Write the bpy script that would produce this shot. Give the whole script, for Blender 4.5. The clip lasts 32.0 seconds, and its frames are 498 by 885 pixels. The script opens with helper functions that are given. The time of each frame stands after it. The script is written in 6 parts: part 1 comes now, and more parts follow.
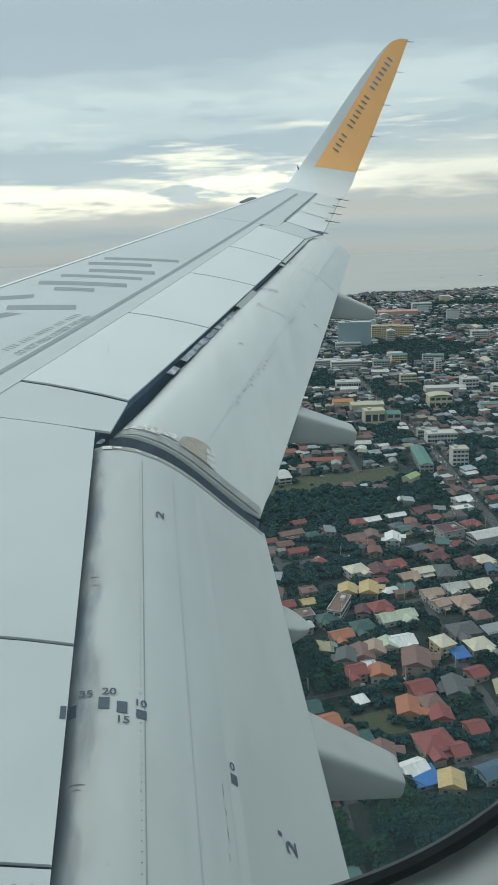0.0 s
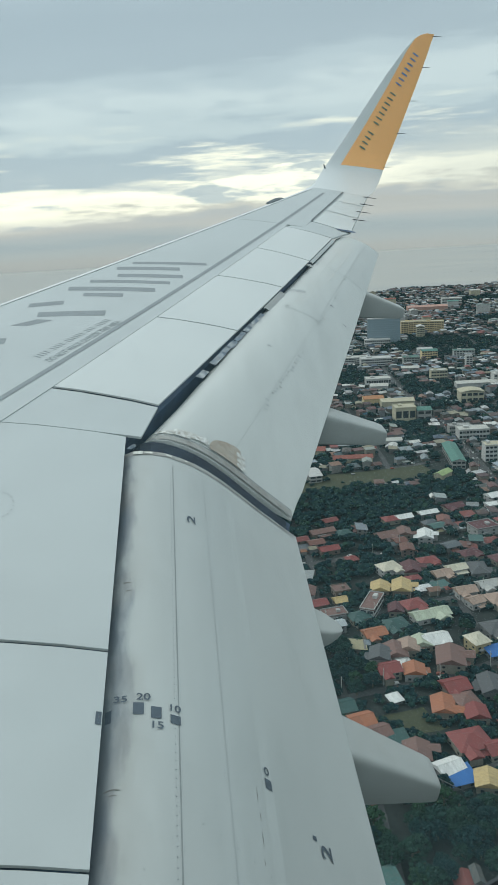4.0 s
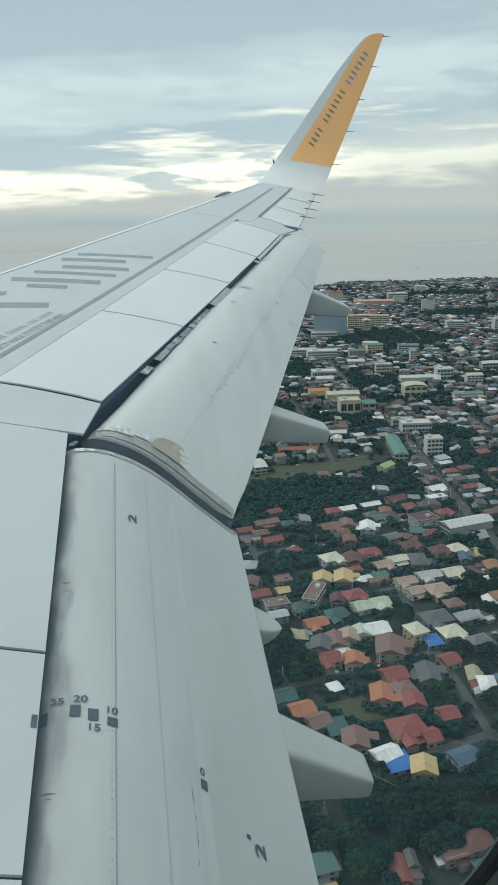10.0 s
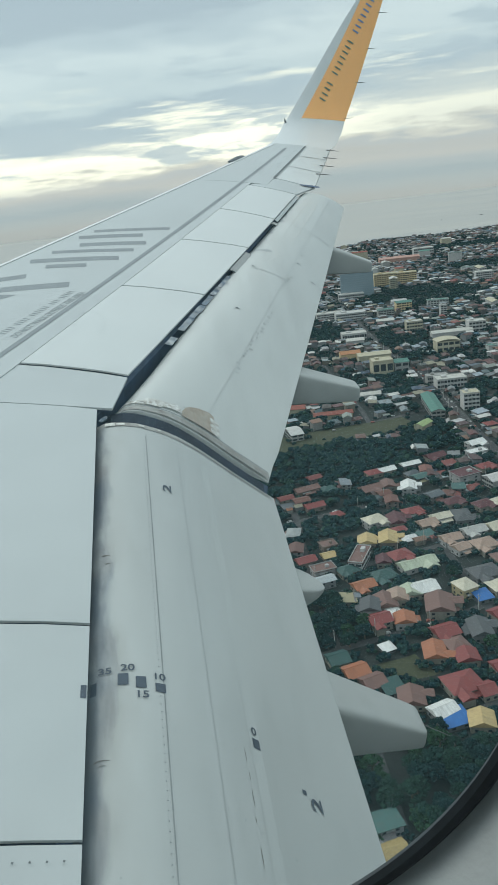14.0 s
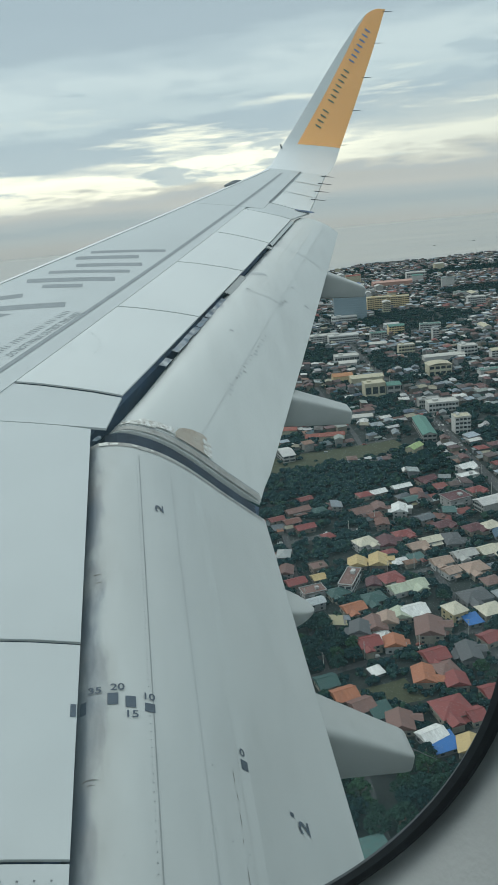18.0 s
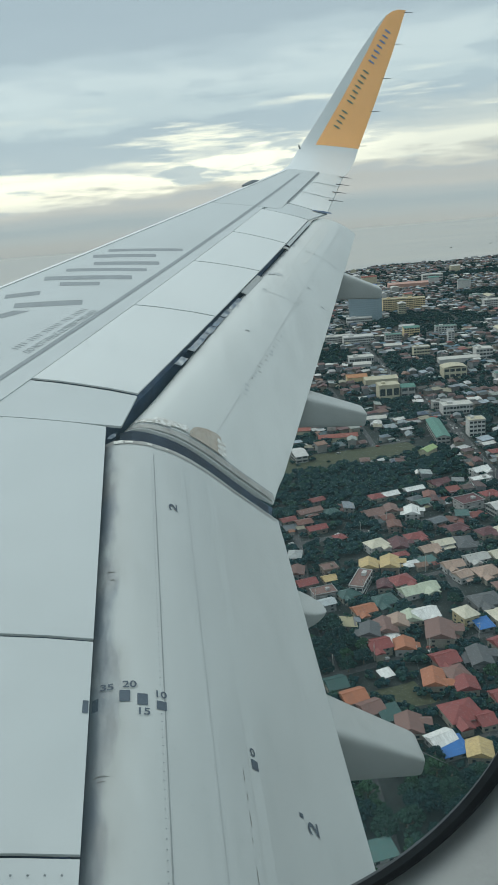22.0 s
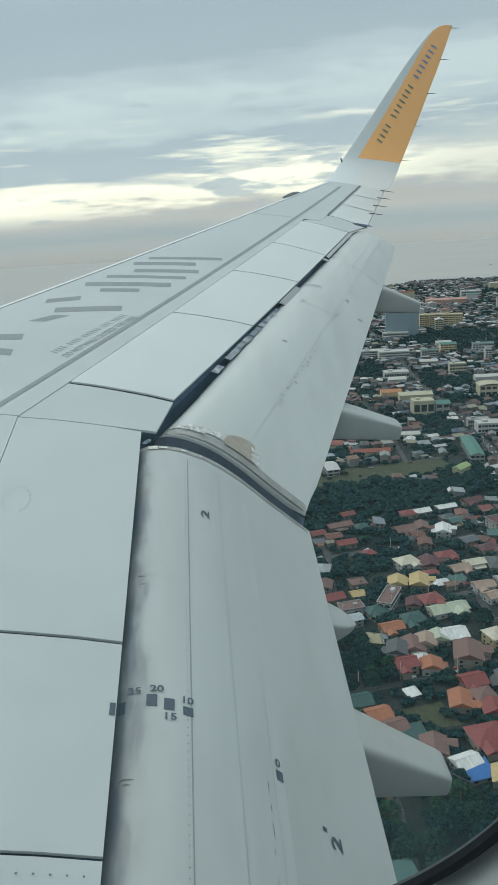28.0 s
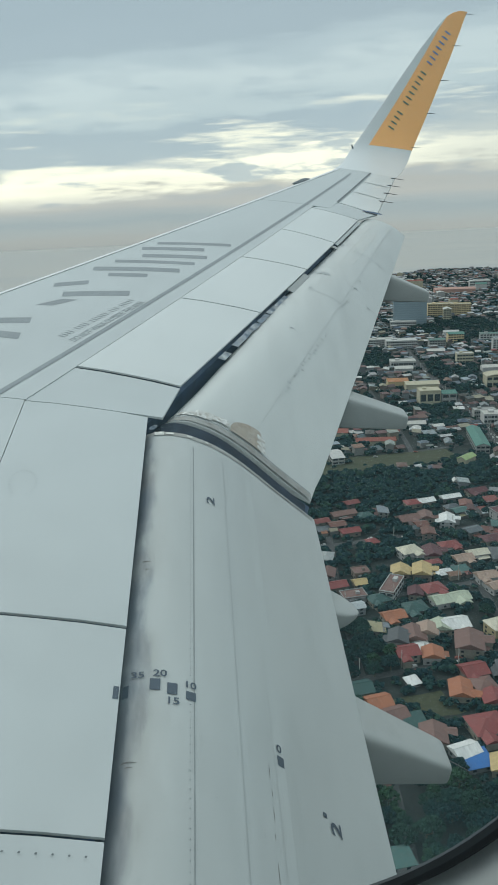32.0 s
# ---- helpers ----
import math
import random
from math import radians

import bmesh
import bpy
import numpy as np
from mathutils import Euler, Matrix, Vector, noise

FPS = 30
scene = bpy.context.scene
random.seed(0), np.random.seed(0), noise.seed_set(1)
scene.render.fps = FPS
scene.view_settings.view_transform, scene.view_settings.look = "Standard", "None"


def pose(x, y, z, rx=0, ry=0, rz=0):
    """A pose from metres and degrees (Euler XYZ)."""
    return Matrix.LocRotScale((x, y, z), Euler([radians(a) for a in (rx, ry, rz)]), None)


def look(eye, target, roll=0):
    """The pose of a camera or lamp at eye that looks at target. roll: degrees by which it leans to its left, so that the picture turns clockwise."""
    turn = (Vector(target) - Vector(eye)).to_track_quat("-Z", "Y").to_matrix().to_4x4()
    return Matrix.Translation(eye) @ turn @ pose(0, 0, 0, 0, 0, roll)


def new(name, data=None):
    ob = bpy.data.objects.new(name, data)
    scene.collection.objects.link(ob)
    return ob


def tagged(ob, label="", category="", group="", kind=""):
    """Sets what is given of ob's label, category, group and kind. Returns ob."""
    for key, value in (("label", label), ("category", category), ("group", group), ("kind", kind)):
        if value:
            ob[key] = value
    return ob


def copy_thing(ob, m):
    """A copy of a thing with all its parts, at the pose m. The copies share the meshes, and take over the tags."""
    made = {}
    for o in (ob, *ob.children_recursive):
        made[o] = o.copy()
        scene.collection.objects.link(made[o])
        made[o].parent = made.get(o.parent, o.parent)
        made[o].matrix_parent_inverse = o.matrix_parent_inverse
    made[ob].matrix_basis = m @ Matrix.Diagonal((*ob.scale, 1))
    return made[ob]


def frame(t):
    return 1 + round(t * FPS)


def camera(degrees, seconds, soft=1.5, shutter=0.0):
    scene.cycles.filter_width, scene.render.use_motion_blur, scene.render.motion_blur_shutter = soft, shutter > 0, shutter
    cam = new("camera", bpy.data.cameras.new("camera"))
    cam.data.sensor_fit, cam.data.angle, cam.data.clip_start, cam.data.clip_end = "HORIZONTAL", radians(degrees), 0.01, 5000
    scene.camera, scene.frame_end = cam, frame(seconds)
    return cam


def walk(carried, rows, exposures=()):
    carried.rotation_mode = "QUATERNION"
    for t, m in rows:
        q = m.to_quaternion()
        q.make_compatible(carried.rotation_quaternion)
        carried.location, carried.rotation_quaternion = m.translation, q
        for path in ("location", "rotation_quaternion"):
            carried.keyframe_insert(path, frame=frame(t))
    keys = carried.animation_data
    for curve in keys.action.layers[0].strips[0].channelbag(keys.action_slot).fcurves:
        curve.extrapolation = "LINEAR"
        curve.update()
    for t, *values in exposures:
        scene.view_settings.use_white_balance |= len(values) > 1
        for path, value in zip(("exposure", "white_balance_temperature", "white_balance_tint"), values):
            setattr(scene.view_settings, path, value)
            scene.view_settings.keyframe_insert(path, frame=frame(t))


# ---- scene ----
import itertools

cam = camera(34.8, 32.0, soft=1.6)
PATH = [
    (0, (0.553, 0.799, 249.942), (5.320, 0.199, 248.573), -1.86),
    (0.5, (0.554, 0.787, 249.949), (5.322, 0.219, 248.569), -2.41),
    (1, (0.561, 0.796, 249.939), (5.326, 0.194, 248.560), -1.90),
    (1.5, (0.556, 0.799, 249.944), (5.332, 0.222, 248.590), -2.18),
    (2, (0.559, 0.802, 249.949), (5.328, 0.184, 248.585), -1.60),
    (2.5, (0.562, 0.798, 249.940), (5.340, 0.205, 248.591), -1.75),
    (3, (0.557, 0.798, 249.947), (5.345, 0.260, 248.611), -1.51),
    (3.5, (0.549, 0.800, 249.965), (5.351, 0.354, 248.643), -2.64),
    (5.5, (0.560, 0.772, 249.991), (5.320, 0.341, 248.522), -4.59),
    (6, (0.556, 0.774, 249.987), (5.314, 0.291, 248.527), -4.39),
    (6.5, (0.558, 0.777, 249.987), (5.321, 0.294, 248.543), -4.29),
    (7, (0.541, 0.796, 250.010), (5.311, 0.223, 248.626), -3.40),
    (7.5, (0.552, 0.801, 250.030), (5.323, 0.263, 248.637), -2.74),
    (8, (0.547, 0.783, 250.051), (5.291, 0.179, 248.593), -2.41),
    (8.5, (0.546, 0.780, 250.045), (5.288, 0.137, 248.600), -1.82),
    (9, (0.545, 0.781, 250.041), (5.283, 0.121, 248.587), -1.88),
    (9.5, (0.543, 0.781, 250.038), (5.287, 0.114, 248.608), -1.67),
    (10, (0.542, 0.774, 250.047), (5.271, 0.028, 248.606), -1.18),
    (10.5, (0.548, 0.776, 250.039), (5.310, 0.107, 248.673), -1.36),
    (11, (0.544, 0.788, 250.032), (5.334, 0.205, 248.724), -2.52),
    (11.5, (0.562, 0.788, 250.019), (5.353, 0.288, 248.683), -2.29),
    (12, (0.542, 0.766, 250.033), (5.344, 0.406, 248.690), -3.84),
    (12.5, (0.552, 0.743, 250.012), (5.319, 0.334, 248.562), -5.02),
    (13, (0.559, 0.714, 249.979), (5.275, 0.264, 248.384), -6.96),
    (13.5, (0.557, 0.726, 249.989), (5.276, 0.245, 248.412), -7.08),
    (14, (0.560, 0.735, 249.987), (5.267, 0.231, 248.380), -6.41),
    (14.5, (0.558, 0.733, 249.997), (5.247, 0.229, 248.338), -6.13),
    (16.5, (0.530, 0.753, 250.011), (5.225, 0.266, 248.351), -5.38),
    (17, (0.524, 0.752, 250.011), (5.265, 0.218, 248.501), -5.40),
    (17.5, (0.517, 0.756, 250.021), (5.266, 0.197, 248.544), -5.40),
    (18, (0.515, 0.745, 250.012), (5.258, 0.171, 248.520), -5.31),
    (18.5, (0.518, 0.753, 250.018), (5.238, 0.143, 248.470), -4.92),
    (19, (0.520, 0.736, 250.012), (5.235, 0.109, 248.462), -5.10),
    (19.5, (0.519, 0.749, 250.012), (5.255, 0.197, 248.500), -4.81),
    (20, (0.509, 0.749, 250.023), (5.247, 0.209, 248.514), -4.78),
    (20.5, (0.523, 0.757, 250.003), (5.245, 0.174, 248.466), -4.40),
    (21, (0.516, 0.758, 250.013), (5.243, 0.184, 248.492), -4.43),
    (21.5, (0.517, 0.757, 250.011), (5.262, 0.273, 248.511), -4.74),
    (22, (0.512, 0.757, 250.017), (5.260, 0.264, 248.532), -4.69),
    (22.5, (0.516, 0.756, 250.003), (5.264, 0.220, 248.533), -4.59),
    (23, (0.523, 0.761, 249.997), (5.274, 0.230, 248.535), -4.34),
    (23.5, (0.513, 0.760, 250.010), (5.246, 0.217, 248.500), -3.68),
    (24, (0.507, 0.766, 250.022), (5.249, 0.253, 248.530), -3.54),
    (24.5, (0.520, 0.749, 249.991), (5.269, 0.263, 248.510), -4.01),
    (25, (0.515, 0.762, 250.000), (5.269, 0.291, 248.531), -3.88),
    (25.5, (0.518, 0.763, 249.999), (5.267, 0.265, 248.518), -3.35),
    (26, (0.515, 0.764, 249.993), (5.279, 0.357, 248.535), -3.56),
    (26.5, (0.519, 0.770, 249.996), (5.292, 0.420, 248.550), -3.49),
    (28.5, (0.513, 0.774, 250.000), (5.304, 0.477, 248.602), -3.52),
    (29, (0.517, 0.774, 249.993), (5.310, 0.467, 248.603), -3.46),
    (29.5, (0.516, 0.776, 249.991), (5.306, 0.468, 248.590), -3.19),
    (30, (0.516, 0.778, 249.995), (5.305, 0.501, 248.583), -3.22),
    (30.5, (0.520, 0.783, 249.995), (5.309, 0.495, 248.584), -2.93),
    (31, (0.507, 0.785, 250.017), (5.286, 0.494, 248.566), -2.36),
    (31.5, (0.503, 0.780, 250.022), (5.266, 0.466, 248.524), -2.23),
    (32, (0.512, 0.780, 250.005), (5.283, 0.518, 248.523), -2.71),
]
walk(cam, [(t, look(eye, target, roll)) for t, eye, target, roll in PATH], exposures=[(t, stops, 6330, 2) for t, stops in (
    (0, 0.25), (3, 0.22), (7, 0.29), (9, 0.36), (11, 0.22), (12, 0.18), (13, 0.29), (14, 0.28), (17, 0.17), (19, 0.25), (22, 0.22), (26, 0.20), (29, 0.16), (32, 0.15))])

# ---- light: late overcast afternoon, a bright gap under the cloud deck ahead of the wing ----
SUN_EL, SUN_ROT = radians(38), radians(35)
world = bpy.data.worlds.new("overcast_sky")
scene.world = world
world.use_nodes = True
wt = world.node_tree
wt.nodes.clear()


def wnode(kind, **values):
    n = wt.nodes.new(kind)
    for k, v in values.items():
        n.inputs[k].default_value = v
    return n


def wmath(op, a, b=None):
    n = wt.nodes.new("ShaderNodeMath")
    n.operation = op
    for i, v in enumerate((a, b)):
        if v is None:
            continue
        if isinstance(v, (int, float)):
            n.inputs[i].default_value = v
        else:
            wt.links.new(v, n.inputs[i])
    return n.outputs[0]


def wramp(fac, stops, interpolation="EASE"):
    n = wt.nodes.new("ShaderNodeValToRGB")
    n.color_ramp.interpolation = interpolation
    while len(n.color_ramp.elements) < len(stops):
        n.color_ramp.elements.new(0.5)
    for e, (p, c) in zip(n.color_ramp.elements, stops):
        e.position, e.color = p, (*c, 1)
    wt.links.new(fac, n.inputs[0])
    return n.outputs[0]


def wmix(fac, a, b):
    n = wt.nodes.new("ShaderNodeMix")
    n.data_type = "RGBA"
    for socket, v in ((n.inputs[0], fac), (n.inputs[6], a), (n.inputs[7], b)):
        if isinstance(v, (int, float)):
            socket.default_value = v
        elif isinstance(v, tuple):
            socket.default_value = (*v, 1)
        else:
            wt.links.new(v, socket)
    return n.outputs[2]


def wnoise(vec, scale, detail, rough, stretch, shift):
    m = wt.nodes.new("ShaderNodeMapping")
    m.inputs["Scale"].default_value = stretch
    m.inputs["Location"].default_value = shift
    wt.links.new(vec, m.inputs[0])
    n = wnode("ShaderNodeTexNoise", Scale=scale, Detail=detail, Roughness=rough)
    wt.links.new(m.outputs[0], n.inputs["Vector"])
    return n.outputs[0]


coord = wt.nodes.new("ShaderNodeTexCoord").outputs["Generated"]
sep = wt.nodes.new("ShaderNodeSeparateXYZ")
wt.links.new(coord, sep.inputs[0])
up = sep.outputs[2]
sky = wt.nodes.new("ShaderNodeTexSky")
sky.sky_type, sky.sun_disc = "NISHITA", False
sky.sun_elevation, sky.sun_rotation = SUN_EL, SUN_ROT
clear = wt.nodes.new("ShaderNodeMix")
clear.data_type, clear.blend_type = "RGBA", "MULTIPLY"
clear.inputs[0].default_value = 1.0
clear.inputs[7].default_value = (0.1, 0.1, 0.1, 1)
wt.links.new(sky.outputs[0], clear.inputs[6])
# streaks of cloud, drawn out along the horizon
streak = wnoise(coord, 1.0, 6, 0.55, (4.0, 4.0, 26.0), (3.1, 0.4, 1.7))
fine = wnoise(coord, 1.0, 9, 0.62, (14.0, 14.0, 75.0), (0.6, 2.2, 5.0))
bent = wmath("ADD", up, wmath("MULTIPLY", wmath("SUBTRACT", streak, 0.5), 0.10))
bent = wmath("ADD", bent, wmath("MULTIPLY", wmath("SUBTRACT", fine, 0.5), 0.036))
lift = wmath("ADD", wmath("ADD", bent, wmath("MULTIPLY", wmath("ADD", sep.outputs[1], 0.1), 0.055)), 0.2)
# rows: 0.2 is the horizon
deck = wramp(lift, [(0.0, (0.25, 0.28, 0.29)), (0.14, (0.38, 0.40, 0.39)), (0.190, (0.47, 0.47, 0.455)), (0.206, (0.46, 0.48, 0.49)),
                    (0.214, (0.60, 0.585, 0.53)), (0.223, (1.04, 0.995, 0.83)), (0.240, (1.18, 1.12, 0.92)), (0.250, (0.66, 0.68, 0.65)), (0.260, (0.43, 0.50, 0.55)),
                    (0.284, (0.41, 0.48, 0.535)), (0.300, (0.52, 0.59, 0.62)), (0.332, (0.585, 0.65, 0.67)), (0.356, (0.48, 0.55, 0.59)), (0.376, (0.40, 0.465, 0.515)),
                    (0.42, (0.385, 0.45, 0.50)), (0.55, (0.50, 0.57, 0.62)), (1.0, (0.80, 0.86, 0.90))])
veil = wmath("ADD", wmath("ADD", up, 0.2), wmath("MULTIPLY", wmath("SUBTRACT", streak, 0.5), 0.03))
below = wramp(veil, [(0.0, (0.22, 0.25, 0.26)), (0.13, (0.355, 0.37, 0.36)), (0.150, (0.375, 0.385, 0.375)), (0.158, (0.405, 0.41, 0.395)), (0.168, (0.40, 0.425, 0.425)), (0.178, (0.365, 0.41, 0.425)),
                     (0.187, (0.42, 0.445, 0.45)), (0.196, (0.50, 0.495, 0.47)), (0.205, (0.47, 0.48, 0.48))])
is_sky = wramp(wmath("ADD", up, 0.5), [(0.492, (0, 0, 0)), (0.512, (1, 1, 1))], "LINEAR")
# broken puffs and lit streaks in the lower sky
puff = wnoise(coord, 1.0, 7, 0.58, (9.0, 9.0, 42.0), (1.3, 4.1, 0.2))
low = wramp(lift, [(0.205, (0, 0, 0)), (0.225, (1, 1, 1)), (0.30, (1, 1, 1)), (0.36, (0, 0, 0))])
dark_puff = wmath("MULTIPLY", wramp(puff, [(0.53, (0, 0, 0)), (0.63, (0.85, 0.85, 0.85))]), low)
deck = wmix(dark_puff, deck, (0.43, 0.50, 0.55))
lit = wnoise(coord, 1.0, 8, 0.6, (5.5, 5.5, 60.0), (7.7, 0.9, 3.3))
mid = wramp(lift, [(0.215, (0, 0, 0)), (0.24, (1, 1, 1)), (0.27, (1, 1, 1)), (0.32, (0, 0, 0))])
deck = wmix(wmath("MULTIPLY", wramp(lit, [(0.52, (0, 0, 0)), (0.68, (0.85, 0.85, 0.85))]), mid), deck, (1.14, 1.08, 0.88))
# the gap is thinner and veiled further aft
aft = wramp(wmath("ADD", wmath("MULTIPLY", sep.outputs[1], -1.0), 0.2), [(0.36, (0, 0, 0)), (0.56, (0.6, 0.6, 0.6))])
glow = wramp(lift, [(0.208, (0, 0, 0)), (0.222, (1, 1, 1)), (0.262, (1, 1, 1)), (0.285, (0, 0, 0))])
deck = wmix(wmath("MULTIPLY", aft, glow), deck, (0.62, 0.635, 0.60))
cloudy = wmix(0.93, clear.outputs[2], deck)
col = wmix(is_sky, below, cloudy)
bg = wt.nodes.new("ShaderNodeBackground")
bg.inputs["Strength"].default_value = 0.95
wt.links.new(col, bg.inputs[0])
wt.links.new(bg.outputs[0], wt.nodes.new("ShaderNodeOutputWorld").inputs[0])

sun = new("sun", bpy.data.lights.new("sun", "SUN"))
sun.data.energy, sun.data.angle, sun.data.color = 1.0, radians(25), (1.0, 0.97, 0.92)
SUN_DIR = Vector((math.sin(SUN_ROT) * math.cos(SUN_EL), math.cos(SUN_ROT) * math.cos(SUN_EL), math.sin(SUN_EL)))
sun.matrix_world = look(SUN_DIR * 400, (0, 0, 0))

# ---- materials ----
def material(name, base, rough=0.6, metal=0.0, grain=0.0, grain_scale=8.0, stain=None, stain_scale=1.0, stain_amount=0.0,
             bump=0.0, bump_scale=40.0, palette=None, island=False, spread=0.0, stretch=(1, 1, 1), spec=0.5):
    """Base colour, fine grain (value), broad stains towards a second colour, and bump. palette: colours picked piece by piece."""
    m = bpy.data.materials.new(name)
    m.use_nodes = True
    t = m.node_tree
    b = t.nodes["Principled BSDF"]
    b.inputs["Roughness"].default_value, b.inputs["Metallic"].default_value = rough, metal
    b.inputs["Specular IOR Level"].default_value = spec
    tc = t.nodes.new("ShaderNodeTexCoord")
    mp = t.nodes.new("ShaderNodeMapping")
    mp.inputs["Scale"].default_value = stretch
    t.links.new(tc.outputs["Object"], mp.inputs[0])

    def tex(scale, detail=5, roughness=0.55):
        n = t.nodes.new("ShaderNodeTexNoise")
        n.inputs["Scale"].default_value, n.inputs["Detail"].default_value, n.inputs["Roughness"].default_value = scale, detail, roughness
        t.links.new(mp.outputs[0], n.inputs["Vector"])
        return n.outputs[0]

    def mix(fac, a, b2, blend="MIX"):
        n = t.nodes.new("ShaderNodeMix")
        n.data_type, n.blend_type = "RGBA", blend
        for socket, v in ((n.inputs[0], fac), (n.inputs[6], a), (n.inputs[7], b2)):
            if isinstance(v, (int, float)):
                socket.default_value = v
            elif isinstance(v, tuple):
                socket.default_value = (*v, 1)
            else:
                t.links.new(v, socket)
        return n.outputs[2]

    def ramp(fac, stops, interp="LINEAR"):
        n = t.nodes.new("ShaderNodeValToRGB")
        n.color_ramp.interpolation = interp
        while len(n.color_ramp.elements) < len(stops):
            n.color_ramp.elements.new(0.5)
        for e, (p, c) in zip(n.color_ramp.elements, stops):
            e.position, e.color = p, (*c, 1)
        t.links.new(fac, n.inputs[0])
        return n.outputs[0]

    colour = base
    if palette:
        if island:
            rnd = t.nodes.new("ShaderNodeNewGeometry").outputs["Random Per Island"]
        else:
            rnd = t.nodes.new("ShaderNodeObjectInfo").outputs["Random"]
        colour = ramp(rnd, [(i / len(palette), c) for i, c in enumerate(palette)], "CONSTANT")
    if stain is not None:
        mask = ramp(tex(stain_scale, 6, 0.6), [(0.42, (0, 0, 0)), (0.72, (1, 1, 1))])
        n = t.nodes.new("ShaderNodeMath")
        n.operation = "MULTIPLY"
        n.inputs[1].default_value = stain_amount
        t.links.new(mask, n.inputs[0])
        colour = mix(n.outputs[0], colour, stain)
    if grain:
        g = ramp(tex(grain_scale, 7, 0.6), [(0.3, (1 - grain,) * 3), (0.7, (1 + grain,) * 3)])
        colour = mix(1.0, colour, g, "MULTIPLY")
    if isinstance(colour, tuple):
        b.inputs["Base Color"].default_value = (*colour, 1)
    else:
        t.links.new(colour, b.inputs["Base Color"])
    if bump:
        n = t.nodes.new("ShaderNodeBump")
        n.inputs["Strength"].default_value, n.inputs["Distance"].default_value = bump, 0.02
        t.links.new(tex(bump_scale), n.inputs["Height"])
        t.links.new(n.outputs[0], b.inputs["Normal"])
    return m


M_SKIN = material("wing_paint", (0.505, 0.54, 0.54), 0.42, grain=0.03, grain_scale=3, stain=(0.40, 0.43, 0.43), stain_scale=0.8, stain_amount=0.35, bump=0.05, bump_scale=1.2)
M_SPOILER = material("spoiler_paint", (0.625, 0.655, 0.645), 0.4, grain=0.025, grain_scale=4, stain=(0.52, 0.55, 0.55), stain_scale=1.3, stain_amount=0.35, bump=0.03, bump_scale=1.5)
def flap_material(name, slope, edge, base, dirty=0.75, nose=0.95, wide=0.16):
    """Flap paint with painted-in gap shade, grease and exhaust dirt along the nose, which runs at y = edge - slope * s.
    """
    m = material(name, base, 0.38, grain=0.03, grain_scale=5, stain=tuple(c * 0.8 for c in base), stain_scale=1.4, stain_amount=0.5, bump=0.04, bump_scale=1.5, stretch=(0.45, 2.2, 1))
    t = m.node_tree
    b = t.nodes["Principled BSDF"]
    old = b.inputs["Base Color"].links[0].from_socket
    tc = t.nodes.new("ShaderNodeTexCoord")
    sp = t.nodes.new("ShaderNodeSeparateXYZ")
    t.links.new(tc.outputs["Object"], sp.inputs[0])

    def calc(op, a, c):
        n = t.nodes.new("ShaderNodeMath")
        n.operation, n.use_clamp = op, False
        for i, v in enumerate((a, c)):
            if isinstance(v, (int, float)):
                n.inputs[i].default_value = v
            else:
                t.links.new(v, n.inputs[i])
        return n.outputs[0]

    along = calc("ADD", sp.outputs[1], calc("MULTIPLY", sp.outputs[0], slope))
    nz = t.nodes.new("ShaderNodeTexNoise")
    nz.inputs["Scale"].default_value, nz.inputs["Detail"].default_value = 3.0, 8
    mp = t.nodes.new("ShaderNodeMapping")
    mp.inputs["Scale"].default_value = (0.9, 3.0, 1)
    t.links.new(tc.outputs["Object"], mp.inputs[0])
    t.links.new(mp.outputs[0], nz.inputs["Vector"])
    wander = calc("MULTIPLY", calc("SUBTRACT", nz.outputs[0], 0.5), 0.28)
    depth = calc("SUBTRACT", edge, calc("ADD", along, wander))
    r = t.nodes.new("ShaderNodeMapRange")
    r.inputs["From Min"].default_value, r.inputs["From Max"].default_value = 0.0, wide
    r.inputs["To Min"].default_value, r.inputs["To Max"].default_value = nose, 0.0
    r.interpolation_type = "SMOOTHSTEP"
    t.links.new(depth, r.inputs["Value"])
    mx = t.nodes.new("ShaderNodeMix")
    mx.data_type = "RGBA"
    t.links.new(r.outputs[0], mx.inputs[0])
    t.links.new(old, mx.inputs[6])
    # navy shade of the gap, put into the colour of the nose
    mx.inputs[7].default_value = (0.095, 0.12, 0.155, 1)
    # brown grime, rubbed thin and patchy, further back from the nose
    r2 = t.nodes.new("ShaderNodeMapRange")
    r2.inputs["From Min"].default_value, r2.inputs["From Max"].default_value = 0.05, 0.24
    r2.inputs["To Min"].default_value, r2.inputs["To Max"].default_value = dirty, 0.0
    t.links.new(depth, r2.inputs["Value"])
    blot = t.nodes.new("ShaderNodeTexNoise")
    blot.inputs["Scale"].default_value, blot.inputs["Detail"].default_value = 2.3, 7
    mp2 = t.nodes.new("ShaderNodeMapping")
    mp2.inputs["Scale"].default_value = (1.0, 1.6, 1)
    t.links.new(tc.outputs["Object"], mp2.inputs[0])
    t.links.new(mp2.outputs[0], blot.inputs["Vector"])
    r3 = t.nodes.new("ShaderNodeMapRange")
    r3.inputs["From Min"].default_value, r3.inputs["From Max"].default_value = 0.38, 0.66
    t.links.new(blot.outputs[0], r3.inputs["Value"])
    grime = t.nodes.new("ShaderNodeMix")
    grime.data_type = "RGBA"
    t.links.new(calc("MULTIPLY", r2.outputs[0], r3.outputs[0]), grime.inputs[0])
    t.links.new(mx.outputs[2], grime.inputs[6])
    grime.inputs[7].default_value = (0.26, 0.245, 0.22, 1)
    t.links.new(grime.outputs[2], b.inputs["Base Color"])
    return m


